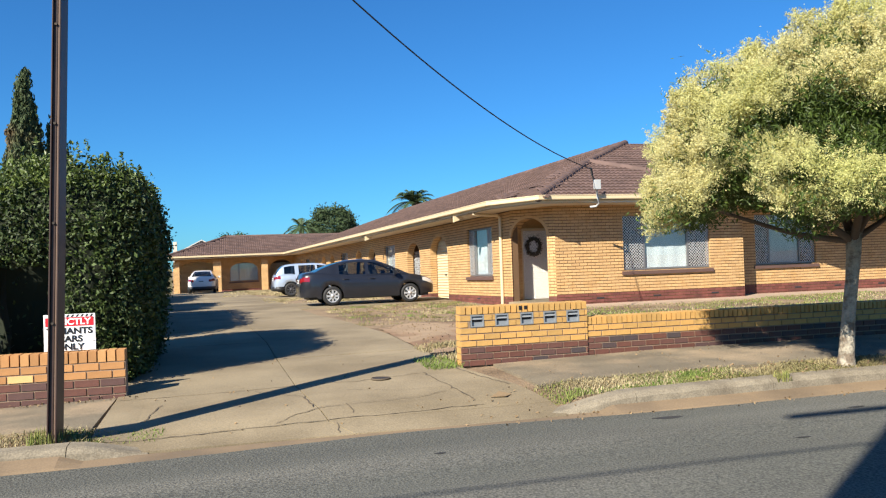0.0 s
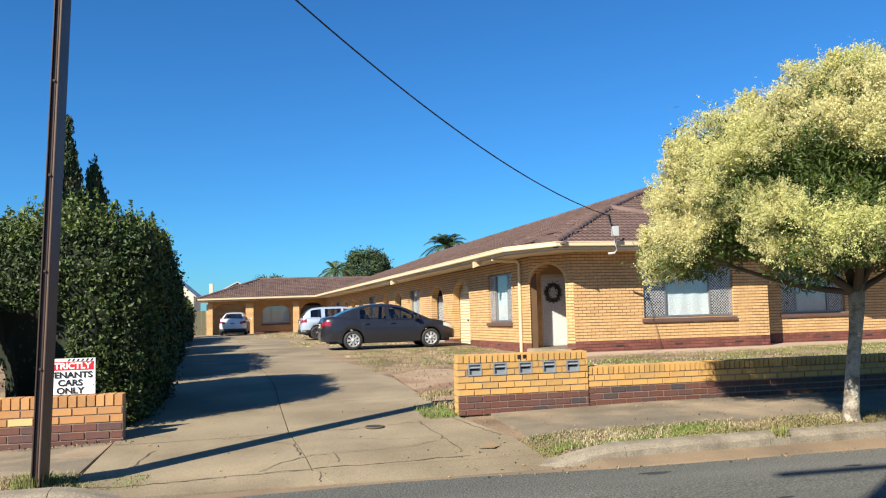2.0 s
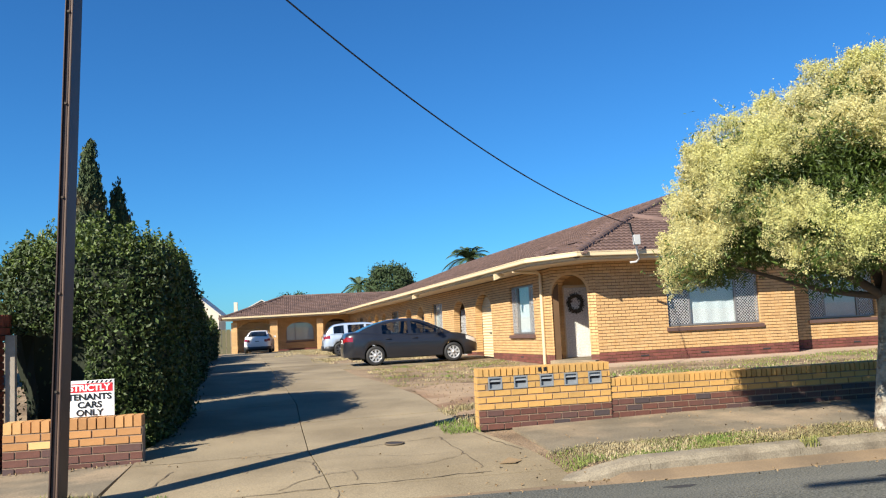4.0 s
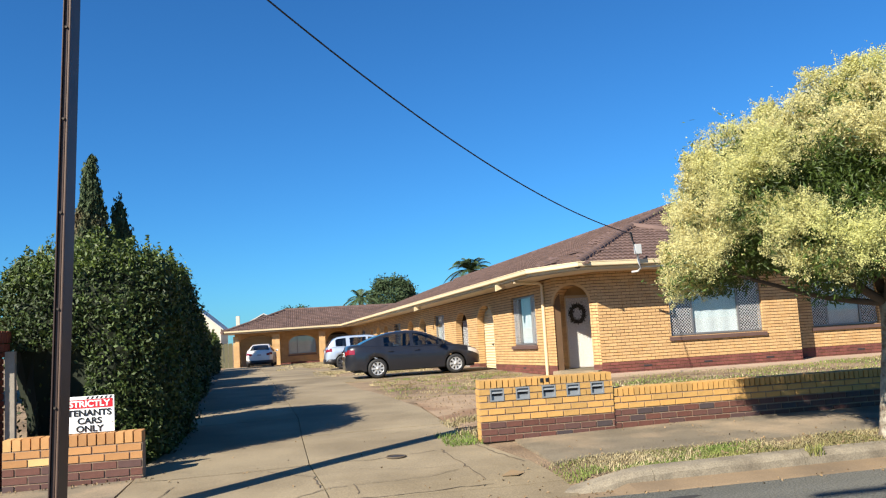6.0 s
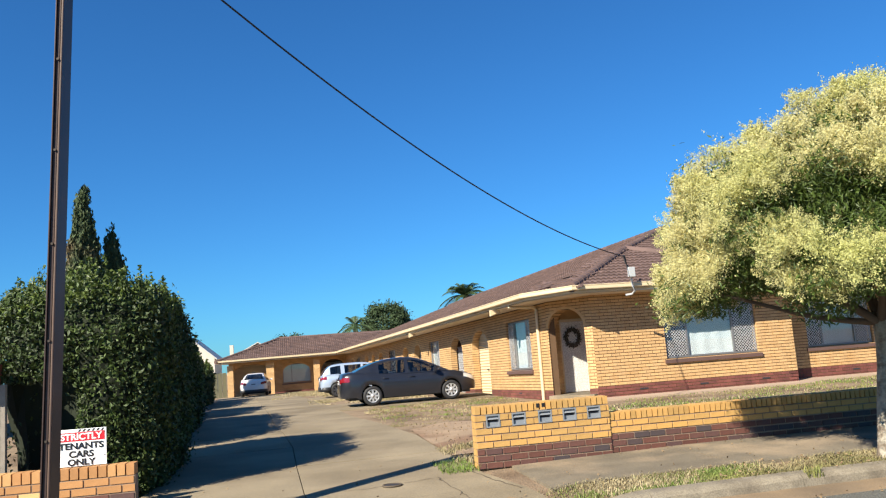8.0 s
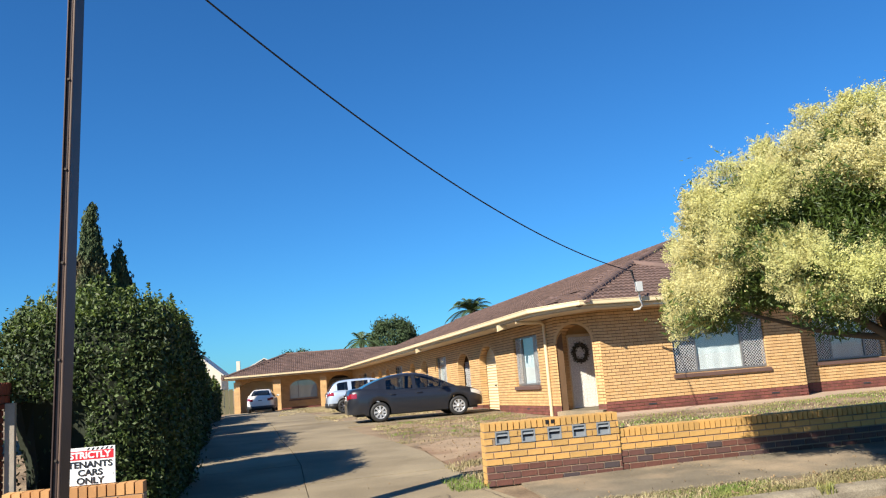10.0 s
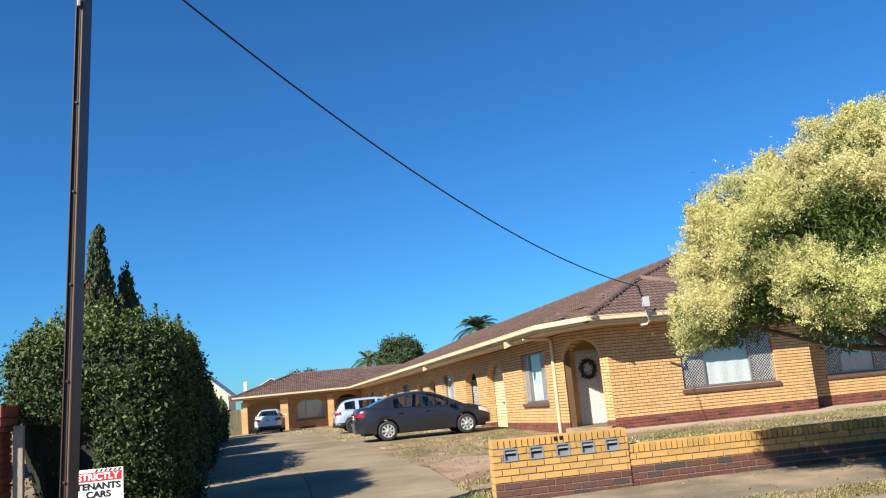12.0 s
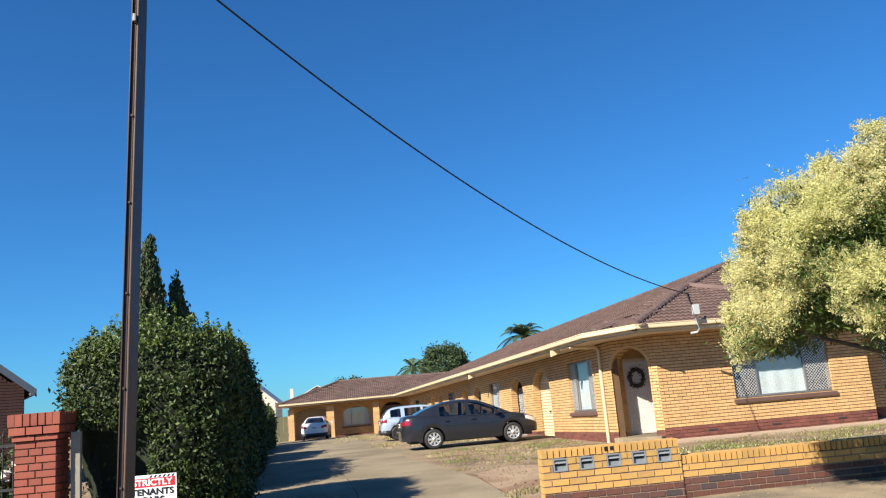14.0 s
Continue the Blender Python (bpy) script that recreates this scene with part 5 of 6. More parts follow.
made = 0
while made < 980:
    d = rt.normal(size=3)
    d /= np.linalg.norm(d)
    front = d[0] * -0.67 + d[1] * -0.74
    if d[2] < -0.22 or (front < -0.35 and rt.random() < 0.55):
        continue
    deep = made >= 560
    r = rt.uniform(0.45, 0.8) if deep else rt.uniform(0.82, 1.03)
    r *= 1 + 0.09 * noise.noise(Vector(d * 2.6)) + 0.07 * noise.noise(Vector(d * 6.0))
    r *= 1 + 0.13 * max(0.0, d[2]) * math.hypot(d[0], d[1])
    c = CR + np.array([RX * d[0], RY * d[1], RZ * d[2]]) * r
    px = flat_x(c)
    floor_z = lerp([(4.3, 1.98), (5.5, 2.08), (6.0, 2.4), (6.5, 2.3), (6.8, 1.98), (7.3, 1.92), (7.8, 2.2), (9, 2.15), (11, 2.0)], px)
    if c[2] < max(floor_z, 2.5 if math.hypot(d[0], d[1]) * r < 0.5 else 0) + 0.08 * noise.noise((c[0], c[1], 7)):
        continue
    rough = noise.noise((c[0] * 1.9, c[1] * 1.9, c[2] * 1.9))
    open_bay = front > 0.15 and (math.hypot((px - 8.0) / 1.1, (c[2] - 2.85 + 0.12 * (px - 8.0)) / 0.38) + 0.6 * rough < 1 or math.hypot((px - 6.2) / 0.5, (c[2] - 2.3) / 0.2) + 0.4 * rough < 1)
    if open_bay and not deep:
        if rt.random() < 0.7:
            c = CR + (c - CR) * rt.uniform(0.66, 0.86)
            green.append(c + rt.normal(size=(120, 3)) * 0.13)
            if rt.random() < 0.5:
                panicles(c, 0.17, d * 0.4 + np.array([0, 0, 0.3]), 7, 120)
            made += 1
        continue
    made += 1
    rad = rt.uniform(0.17, 0.31)
    way = np.array([d[0] * 0.55, d[1] * 0.55, d[2] * 0.4 + 0.42])
    leafy = deep or rt.random() < (0.07 + 0.25 * max(0.0, rough - 0.15) + (0.18 if c[2] < 2.35 else 0))
    if leafy:
        green.append(c + rt.normal(size=(230, 3)) * rad * (0.85 if deep else 0.62))
        continue
    panicles(c, rad, way, 14 if front > -0.2 else 6, 175)
    w = rt.normal(size=(520, 3))
    inner.append(c + way * rad * 0.4 + w * rad * 0.3)
    green.append(c - way * rad * 0.9 + rt.normal(size=(70, 3)) * rad * 0.55)
    if d[2] > 0.35 and rt.random() < 0.35:
        k = rt.random(26)[:, None]
        bloom.append(c + (way + rt.normal(size=3) * 0.35) * rad * (1.0 + 0.9 * k) + rt.normal(size=(26, 3)) * 0.03 * (1.2 - k))
for _ in range(90):
    a, k = rt.uniform(0, 6.283), rt.random() ** 0.5
    green.append(np.array([8.1 + 2.0 * k * math.cos(a), 8.5 + 1.8 * k * math.sin(a), 2.55 + 1.2 * rt.random() * (1 - 0.6 * k)]) + rt.normal(size=(260, 3)) * 0.22)
part("blossom", petals_of(np.concatenate(bloom), 0.0088), m_bloom, tree, "creamy yellow blossom heads", kind="stuff")
part("inner_blossom", petals_of(np.concatenate(inner), 0.0145), m_bloom, tree, kind="stuff")
green = np.concatenate(green)
green = green[green[:, 2] > np.interp(green[:, 0] - 0.9 * (green[:, 1] - 8.5), [4.3, 5.5, 6.0, 6.5, 6.8, 7.3, 7.8, 9, 11], [1.9, 1.95, 2.2, 2.15, 1.75, 1.72, 2.0, 2.0, 1.9])]
part("crown", leaves(green, 0.04, 0.25, rt, -0.5), m_leaf, tree, "narrow green leaves", kind="stuff")


def far_tree(name, x, y, z0, h, r, n, label, mt, kind="round", seed=3):
    rng = np.random.default_rng(seed)
    t = thing(name, (x, y, z0), label, "tree")
    g = Geo()
    g.tube([(x, y, z0), (x + 0.1, y, z0 + h * 0.5), (x, y, z0 + h * 0.8)], [0.3, 0.22, 0.08], 8)
    part("trunk", g, m_dark_bark, t)
    pts = []
    if kind == "cone":
        for i in range(n):
            k = rng.random() ** 0.8
            a = rng.uniform(0, 6.283)
            rr = r * (lerp([(0, 0.85), (0.3, 1.0), (0.7, 0.62), (0.92, 0.22), (1, 0.02)], k)) * (1 + 0.35 * noise.noise((math.cos(a) * 2, math.sin(a) * 2, k * 9 + seed)))
            rr *= rng.uniform(0.75, 1.05)
            pts.append((x + rr * math.cos(a), y + rr * math.sin(a), z0 + h * (0.02 + 0.98 * k)))
        for i in range(170):
            k, a = rng.uniform(0.15, 0.97), rng.uniform(0, 6.283)
            rr = r * lerp([(0, 0.85), (0.3, 1.0), (0.7, 0.62), (0.92, 0.22), (1, 0.05)], k)
            long = rng.uniform(0.3, 1.0)
            for j in range(26):
                q = rng.random()
                w = rr * (0.85 + 0.3 * q * long) + rng.normal() * 0.07 * (1.2 - q)
                pts.append((x + w * math.cos(a) + rng.normal() * 0.06, y + w * math.sin(a) + rng.normal() * 0.06, z0 + h * k + q * long))
    else:
        for c in range(60):
            d = rng.normal(size=3)
            d /= np.linalg.norm(d)
            c0 = np.array([x + d[0] * r, y + d[1] * r, z0 + h * 0.72 + d[2] * h * 0.25])
            pts += list(c0 + rng.normal(size=(n // 60, 3)) * r * 0.17)
    part("crown", leaves(np.array(pts), 0.12 if kind == "cone" else 0.2, 0.4, rng, 2.5 if kind == "cone" else 0), mt, t, kind="stuff")
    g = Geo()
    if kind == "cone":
        # Near-black cone stands for the shade deep in the foliage.
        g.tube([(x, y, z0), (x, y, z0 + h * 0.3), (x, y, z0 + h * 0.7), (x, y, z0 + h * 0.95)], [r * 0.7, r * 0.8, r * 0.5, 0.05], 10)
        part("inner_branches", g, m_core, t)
    return t


far_tree("cypress", -10.15, 45, -0.1, 12.3, 1.25, 17000, "tall dark green cypress with brown patches", m_cypress, "cone", 4)
far_tree("cypress", -8.85, 46, -0.1, 9.9, 1.2, 11000, "shorter dark cypress with browning foliage", m_cypress, "cone", 6)
far_tree("tree", 13.4, 108, -0.3, 9.5, 2.6, 15000, "round dark green tree behind the roofs", m_far_leaf, "round", 8)
far_tree("tree", 0.4, 105, -0.3, 6.1, 2.0, 4000, "low dark tree behind the rear roof", m_far_leaf, "round", 9)


def palm(x, y, z, r, n, label, seed):
    rng = np.random.default_rng(seed)
    t = thing("palm_tree", (x, y, -0.3), label, "palm")
    g = Geo()
    g.tube([(x, y, -0.3), (x + 0.2, y, z * 0.5), (x, y, z)], [0.35, 0.28, 0.3], 10)
    part("trunk", g, m_dark_bark, t)
    for i in range(n):
        a, el = 2 * math.pi * i / n + rng.normal() * 0.15, rng.uniform(-0.2, 1.25)
        g, prev, rows = Geo(), None, []
        d = Vector((math.cos(a), math.sin(a), 0))
        for j in range(15):
            s = j / 14 * r
            p = Vector((x, y, z)) + d * s * math.cos(el) * (1 - 0.12 * s / r) + Vector((0, 0, s * math.sin(el) - 0.55 * s * s / r))
            rows.append(p)
        side = Vector((-d.y, d.x, 0))
        for j in range(1, 15):
            p, q = rows[j], rows[j] - rows[j - 1]
            w = 0.62 * math.sin(math.pi * (0.12 + 0.85 * j / 15)) * r / 2.6
            for s in (1, -1):
                e = p + side * s * w + q * 0.9 - Vector((0, 0, 0.25 * w))
                g.add([p, p + q * 0.45, e], [(0, 1, 2)])
                p2 = p - q * 0.5
                g.add([p2, p2 + q * 0.45, e - q * 0.5], [(0, 1, 2)])
        g.tube(rows, [0.05] * 14 + [0.01], 4, False)
        part("frond", g, m_palm, t)


palm(18.5, 80, 7.8, 3.4, 26, "palm crown above the roof ridge", 3)
palm(7.9, 92, 6.0, 2.8, 22, "drooping palm beside a round tree", 5)

# far pale house behind the rear units
fh = thing("far_house", (-9, 84, 0), "pale rendered house with iron gable roof and chimney", "house")
g = Geo()
g.add([(-11.5, 82, -0.3), (-6.9, 82, -0.3), (-6.9, 82, 3.3), (-9.2, 82, 5.3), (-11.5, 82, 3.3), (-11.5, 90, -0.3), (-6.9, 90, -0.3), (-6.9, 90, 3.3), (-9.2, 90, 5.3), (-11.5, 90, 3.3)], [(0, 1, 2, 3, 4), (5, 6, 7, 8, 9), (1, 6, 7, 2), (0, 5, 9, 4)])
part("wall", g, m_farhouse, fh)
for q in (1, -1):
    g = Geo()
    g.add([(-9.2, 81.6, 5.42), (-9.2 + q * 2.6, 81.6, 3.15), (-9.2 + q * 2.6, 90.4, 3.15), (-9.2, 90.4, 5.42)], [(0, 1, 2, 3)])
    part("roof", g, m_corrugated, fh, solid=0.12)
boxpart("chimney", (-5.56, -5.2, 84, 84.6, 0, 4.45), m_farhouse, fh)
fh = thing("far_house", (-3, 94, 0), "far pale gabled house behind the rear roof", "house")
g = Geo()
g.prism([(-5.0, -0.3), (-1.0, -0.3), (-1.0, 3.6), (-3.0, 4.65), (-5.0, 3.6)], lambda x, z: (x, 90, z), lambda x, z: (x, 98, z))
part("wall", g, m_farhouse, fh)
for q in (1, -1):
    g = Geo()
    g.prism([(-3.0, 4.7), (-3.0 + q * 2.3, 3.5), (-3.0 + q * 2.3, 3.62), (-3.0, 4.82)], lambda x, z: (x, 89.7, z), lambda x, z: (x, 98.3, z))
    part("roof", g, m_corrugated, fh)
ff = thing("boundary_fence", (-6, 66, -0.1), "olive corrugated metal boundary fence", "fence")
for i in range(16):
    boxpart("fence_panel", (-9.5 + i * 0.33, -9.5 + i * 0.33 + 0.3, 62.0, 62.03, -0.2, 1.7), m_fence, ff)


# ---- cars ----
m_grey_car = mat("dark_grey_paint", (0.016, 0.018, 0.025), 0.3, metal=0.15, vary=0.05, bump=0, coat=0.5)
m_silver_car = mat("silver_blue_paint", (0.40, 0.48, 0.60), 0.35, metal=0.35, vary=0.05, bump=0, coat=0.8)
m_white_car = mat("ivory_paint", (0.72, 0.68, 0.62), 0.35, vary=0.05, bump=0, coat=0.8)
m_rim = mat("silver_wheel_trim", (0.62, 0.62, 0.62), 0.35, metal=0.6, vary=0.05, bump=0)
m_rim_dark = mat("dark_wheel_trim", (0.086, 0.086, 0.0946), 0.4, metal=0.6, vary=0.05, bump=0)
m_taillight = mat("red_tail_lamp", (0.206, 0.0103, 0.0155), 0.15, vary=0.05, bump=0, coat=1.0)
m_lamp = mat("clear_lamp", (0.7, 0.7, 0.68), 0.12, metal=0.3, vary=0.05, bump=0, coat=1.0)
m_trim = mat("black_plastic", (0.0172, 0.0172, 0.0189), 0.5, vary=0.1, bump=0)
m_seat = mat("grey_seat_cloth", (0.086, 0.086, 0.0903), 0.9, vary=0.1, bump=0.1)
m_plate = mat("plate_white", (0.7, 0.7, 0.68), 0.4, vary=0.05, bump=0)

SEDAN = dict(rear=-2.29, front=2.24, axle=1.3, radius=0.315, width=0.875, sill=0.24,
             top=[(-2.29, 0.70), (-2.26, 0.93), (-2.19, 1.045), (-1.85, 1.085), (-1.2, 1.02), (0.0, 0.955), (0.9, 0.95), (1.25, 0.945), (1.7, 0.885), (2.0, 0.79), (2.16, 0.70), (2.24, 0.5)],
             wide=[(-2.29, 0.62), (-2.2, 0.75), (-1.95, 0.84), (-1.3, 0.875), (1.2, 0.875), (1.75, 0.84), (2.05, 0.74), (2.2, 0.58), (2.24, 0.42)],
             roof=[(-1.86, 1.085), (-1.5, 1.25), (-1.1, 1.38), (-0.7, 1.455), (-0.25, 1.48), (0.15, 1.445), (0.45, 1.35), (1.3, 0.95)], belt=0.955, glass=(-0.98, 0.4), pillars=[(-0.19, -0.07)], quarter=-1.06)
HATCH = dict(rear=-2.02, front=2.18, axle=1.29, radius=0.315, width=0.88, sill=0.24,
             top=[(-2.02, 0.66), (-1.99, 0.92), (-1.9, 1.0), (-1.2, 0.99), (0.0, 0.96), (0.9, 0.96), (1.2, 0.95), (1.7, 0.86), (2.02, 0.74), (2.15, 0.6), (2.18, 0.48)],
             wide=[(-2.02, 0.68), (-1.9, 0.79), (-1.6, 0.86), (-1.2, 0.88), (1.2, 0.88), (1.75, 0.84), (2.0, 0.74), (2.15, 0.58), (2.18, 0.45)],
             roof=[(-1.95, 0.99), (-1.72, 1.3), (-1.5, 1.43), (-0.9, 1.485), (-0.2, 1.49), (0.25, 1.45), (0.5, 1.36), (1.22, 0.955)], belt=0.97, glass=(-1.5, 0.45), pillars=[(-1.1, -0.92), (-0.16, -0.06)], quarter=-1.55)


def car(name, spec, paint, m, label, rim, dark_bumper=False):
    """A car: lofted body with wheel arches, glasshouse, wheels, lamps, mirrors and seats."""
    root = new(name)
    root.matrix_basis = m
    tagged(root, label, "car")

    def piece(nm, geo, mt, parent=root, lab="", smooth=True, solid=0.0):
        me = geo.mesh(nm, mt, smooth)
        bm = bmesh.new()
        bm.from_mesh(me)
        bmesh.ops.remove_doubles(bm, verts=bm.verts, dist=0.0006)
        bmesh.ops.recalc_face_normals(bm, faces=bm.faces)
        bm.to_mesh(me)
        bm.free()
        ob = new(nm, me)
        ob.parent = parent
        if solid:
            ob.modifiers.new("thick", "SOLIDIFY").thickness = solid
        if lab:
            tagged(ob, lab)
        return ob
    A, R = spec["axle"], spec["radius"] + 0.05

    def foot(x):
        z = spec["sill"] + (0.05 if x > spec["front"] - 0.5 or x < spec["rear"] + 0.5 else 0)
        for c in (-A, A):
            if abs(x - c) < R:
                z = max(z, spec["radius"] + math.sqrt(R * R - (x - c) ** 2))
        return z
    xs = sorted(set([round(v, 3) for v in np.linspace(spec["rear"], spec["front"], 60)] + [round(c + R * math.cos(a), 3) for c in (-A, A) for a in np.linspace(0, math.pi, 17)]))
    sides = []
    for x in xs:
        w, t, f = smooth_lerp(spec["wide"], x), smooth_lerp(spec["top"], x), foot(x)
        f = min(f, t - 0.06)
        mid = max(f + 0.01, min(0.62, t - 0.12))
        tuck = 0.016 if min(abs(x - A), abs(x + A)) < R else 0.05
        sides.append([(x, w - tuck, f), (x, w - 0.012, f + (mid - f) * 0.45), (x, w, mid), (x, w - 0.012, mid + (t - mid) * 0.45), (x, w - 0.05, mid + (t - mid) * 0.85), (x, w - 0.12, t), (x, (w - 0.12) * 0.5, t + 0.02), (x, 0, t + 0.028)])
    g = Geo()
    g.grid([[*r, *[(p[0], -p[1], p[2]) for p in reversed(r[:-1])]] for r in sides])
    nw = 2 * len(sides[0]) - 1
    g.f += [tuple(range(nw)), tuple((len(sides) - 1) * nw + j for j in range(nw))]
    body = piece("body", g, paint)
    g = Geo()
    g.box(spec["rear"] + 0.25, spec["front"] - 0.25, -0.6, 0.6, 0.2, 0.42)
    piece("underbody", g, m_trim, smooth=False)
    # glasshouse
    r0, r1 = spec["roof"][0][0], spec["roof"][-1][0]
    ps = sorted(set([round(v, 3) for v in np.linspace(r0, r1, 44)] + [v for p in spec["pillars"] for v in p] + list(spec["glass"])))
    bel = spec["belt"]
    rows = []
    for x in ps:
        z = smooth_lerp(spec["roof"], x)
        b = min(bel + (0.03 if x < -1.2 else 0), z)
        wb = smooth_lerp(spec["wide"], x) - 0.10
        k = max(0.0, (z - b) / 0.5)
        wr = wb - 0.23 * k
        rows.append([(x, wb, b), (x, wb + (wr - wb) * 0.06, b + (z - b) * 0.06), (x, wb + (wr - wb) * 0.84, b + (z - b) * 0.84), (x, wr, b + (z - b) * 0.95), (x, wr - 0.1 * min(1, k * 3), z), (x, 0, z + 0.012)])
    shell, side_glass, screens = Geo(), {}, {"windscreen": Geo(), "rear_window": Geo()}
    g0, g1 = spec["glass"]
    for i in range(len(ps) - 1):
        xm = (ps[i] + ps[i + 1]) / 2
        for s in (1, -1):
            a = [(p[0], s * p[1], p[2]) for p in rows[i]]
            b = [(p[0], s * p[1], p[2]) for p in rows[i + 1]]
            for j in range(5):
                quad = [a[j], b[j], b[j + 1], a[j + 1]]
                target = shell
                if j == 1 and spec["quarter"] < xm < 1.0 and not any(p < xm < q for p, q in spec["pillars"]) and rows[i][5][2] - rows[i][0][2] > 0.1:
                    slot = sum(xm > q for p, q in spec["pillars"])
                    target = side_glass.setdefault((s, slot), Geo())
                elif j >= 3 and xm > g1:
                    target = screens["windscreen"] if j == 4 else shell
                elif j >= 3 and xm < g0 and xm < spec["pillars"][0][0]:
                    target = screens["rear_window"] if j == 4 else shell
                target.add(quad, [(0, 1, 2, 3)])
    piece("roof_shell", shell, paint)
    for geo in side_glass.values():
        piece("side_window", geo, m_car_glass)
    for nm, geo in screens.items():
        if geo.f:
            piece(nm, geo, m_car_glass)
    for x in (-0.75, 0.25):
        for y in (-0.36, 0.36):
            g = Geo()
            g.tube([(x - 0.02, y, 0.5), (x - 0.14, y, 1.1)], [0.2, 0.17], 8)
            g.tube([(x - 0.15, y, 1.12), (x - 0.18, y, 1.3)], [0.1, 0.09], 8)
            piece("seat", g, m_seat)
    # wheels
    for x in (-A, A):
        for s in (1, -1):
            g = Geo()
            y0, y1, r = s * (spec["width"] - 0.2), s * (spec["width"] - 0.02), spec["radius"]
            ring = [(r * 0.66, y1 - s * 0.01), (r * 0.72, y1), (r * 0.92, y1), (r, y1 - s * 0.035), (r, y0 + s * 0.035), (r * 0.9, y0), (r * 0.6, y0)]
            g.grid([[(x + q * math.cos(a), y, r + q * math.sin(a)) for q, y in ring] for a in np.linspace(0, 2 * math.pi, 33)])
            wheel = piece("wheel", g, m_black, lab="black rubber tyre")
            g = Geo()
            rim_ring = [(r * 0.68, y1 - s * 0.012), (r * 0.62, y1 - s * 0.008), (r * 0.58, y1 - s * 0.03), (r * 0.58, y0)]
            g.grid([[(x + q * math.cos(a), y, r + q * math.sin(a)) for q, y in rim_ring] for a in np.linspace(0, 2 * math.pi, 33)])
            piece("rim", g, rim, wheel, "silver wheel trim")
            g = Geo()
            g.tube([(x, y0 + s * 0.03, r), (x, y0 + s * 0.05, r)], r * 0.6, 20)
            piece("brake_disc", g, m_trim, wheel)
            for k in range(8):
                a = 2 * math.pi * k / 8
                g, c, d = Geo(), Vector((math.cos(a), 0, math.sin(a))), Vector((-math.sin(a), 0, math.cos(a)))
                o = Vector((x, y1 - s * 0.015, r))
                g.add([o + c * 0.03 + d * 0.028, o + c * r * 0.63 + d * 0.034, o + c * r * 0.63 - d * 0.034, o + c * 0.03 - d * 0.028], [(0, 1, 2, 3)])
                piece("spoke", g, rim, wheel, smooth=False, solid=0.012)
            g = Geo()
            g.tube([(x, y1 - s * 0.03, r), (x, y1 - s * 0.002, r)], 0.06, 12)
            piece("hub_cap", g, rim, wheel)
            g = Geo()
            g.grid([[(x + (R - 0.005) * math.cos(a), s * y, spec["radius"] + (R - 0.005) * math.sin(a)) for y in (0.45, spec["width"] - 0.06)] for a in np.linspace(-0.2, math.pi + 0.2, 17)])
            piece("wheel_liner", g, m_trim)

    def skin(x, z):
        """The body's half width at a place on its side."""
        w, t, f = smooth_lerp(spec["wide"], x), smooth_lerp(spec["top"], x), foot(x)
        mid = max(f + 0.01, min(0.62, t - 0.12))
        return lerp([(f, w - 0.05), (f + (mid - f) * 0.45, w - 0.012), (mid, w), (mid + (t - mid) * 0.45, w - 0.012), (mid + (t - mid) * 0.85, w - 0.05), (t, w - 0.12)], z)
    for s in (1, -1):
        # door seams, handles
        for x0, x1 in ((-0.12, -0.11), (0.98, 0.99), (-1.0, -0.99)):
            g = Geo()
            zs = np.linspace(max(0.32, foot(x0) + 0.02), bel - 0.01, 12)
            g.grid([[(x0, s * (skin(x0, z) + 0.002), z), (x1, s * (skin(x0, z) + 0.002), z)] for z in zs])
            piece("door_seam", g, m_trim, body, smooth=False)
        for x in (-0.86, 0.02):
            g = Geo()
            y = skin(x, 0.84)
            g.tube([(x - 0.09, s * (y + 0.005), 0.84), (x - 0.06, s * (y + 0.03), 0.845), (x + 0.06, s * (y + 0.03), 0.845), (x + 0.09, s * (y + 0.005), 0.84)], 0.013, 6)
            piece("door_handle", g, paint, body)
        g = Geo()
        xm, ym = 0.82, spec["width"] - 0.02
        g.add([(xm - 0.1, s * ym, 0.95), (xm + 0.05, s * ym, 0.95), (xm + 0.03, s * (ym + 0.17), 0.97), (xm - 0.09, s * (ym + 0.17), 0.97), (xm - 0.1, s * ym, 1.08), (xm + 0.03, s * ym, 1.07), (xm, s * (ym + 0.17), 1.08), (xm - 0.09, s * (ym + 0.17), 1.09)], ((0, 1, 2, 3), (4, 5, 6, 7), (0, 1, 5, 4), (1, 2, 6, 5), (2, 3, 7, 6), (0, 3, 7, 4)))
        piece("wing_mirror", g, paint, smooth=False)
        # lamps wrapped round the corners
        xr, xf = spec["rear"], spec["front"]
        g, rowsl = Geo(), []
        for k in range(9):
            x = xr + 0.03 + 0.24 * (k / 8) ** 1.5
            t = smooth_lerp(spec["top"], x)
            z0, z1 = 0.80, min(0.95, t - 0.04)
            rowsl.append([(x - 0.004, s * (skin(x, z) + 0.004), z) for z in np.linspace(z0, z1, 5)])
        g.grid([[(xr - 0.012, s * 0.46, z) for z in np.linspace(0.76, 0.9, 5)], [(xr - 0.01, s * 0.62, z) for z in np.linspace(0.75, 0.92, 5)]] + rowsl)
        piece("tail_lamp", g, m_taillight, lab="red tail lamp")
        g = Geo()
        g.grid([[(x + 0.004, s * (skin(x, z) + 0.005), z) for z in np.linspace(smooth_lerp(spec["top"], x) - 0.16, smooth_lerp(spec["top"], x) - 0.03, 4)] for x in np.linspace(xf - 0.5, xf - 0.07, 9)])
        piece("headlamp", g, m_lamp, lab="clear headlamp")
    g = Geo()
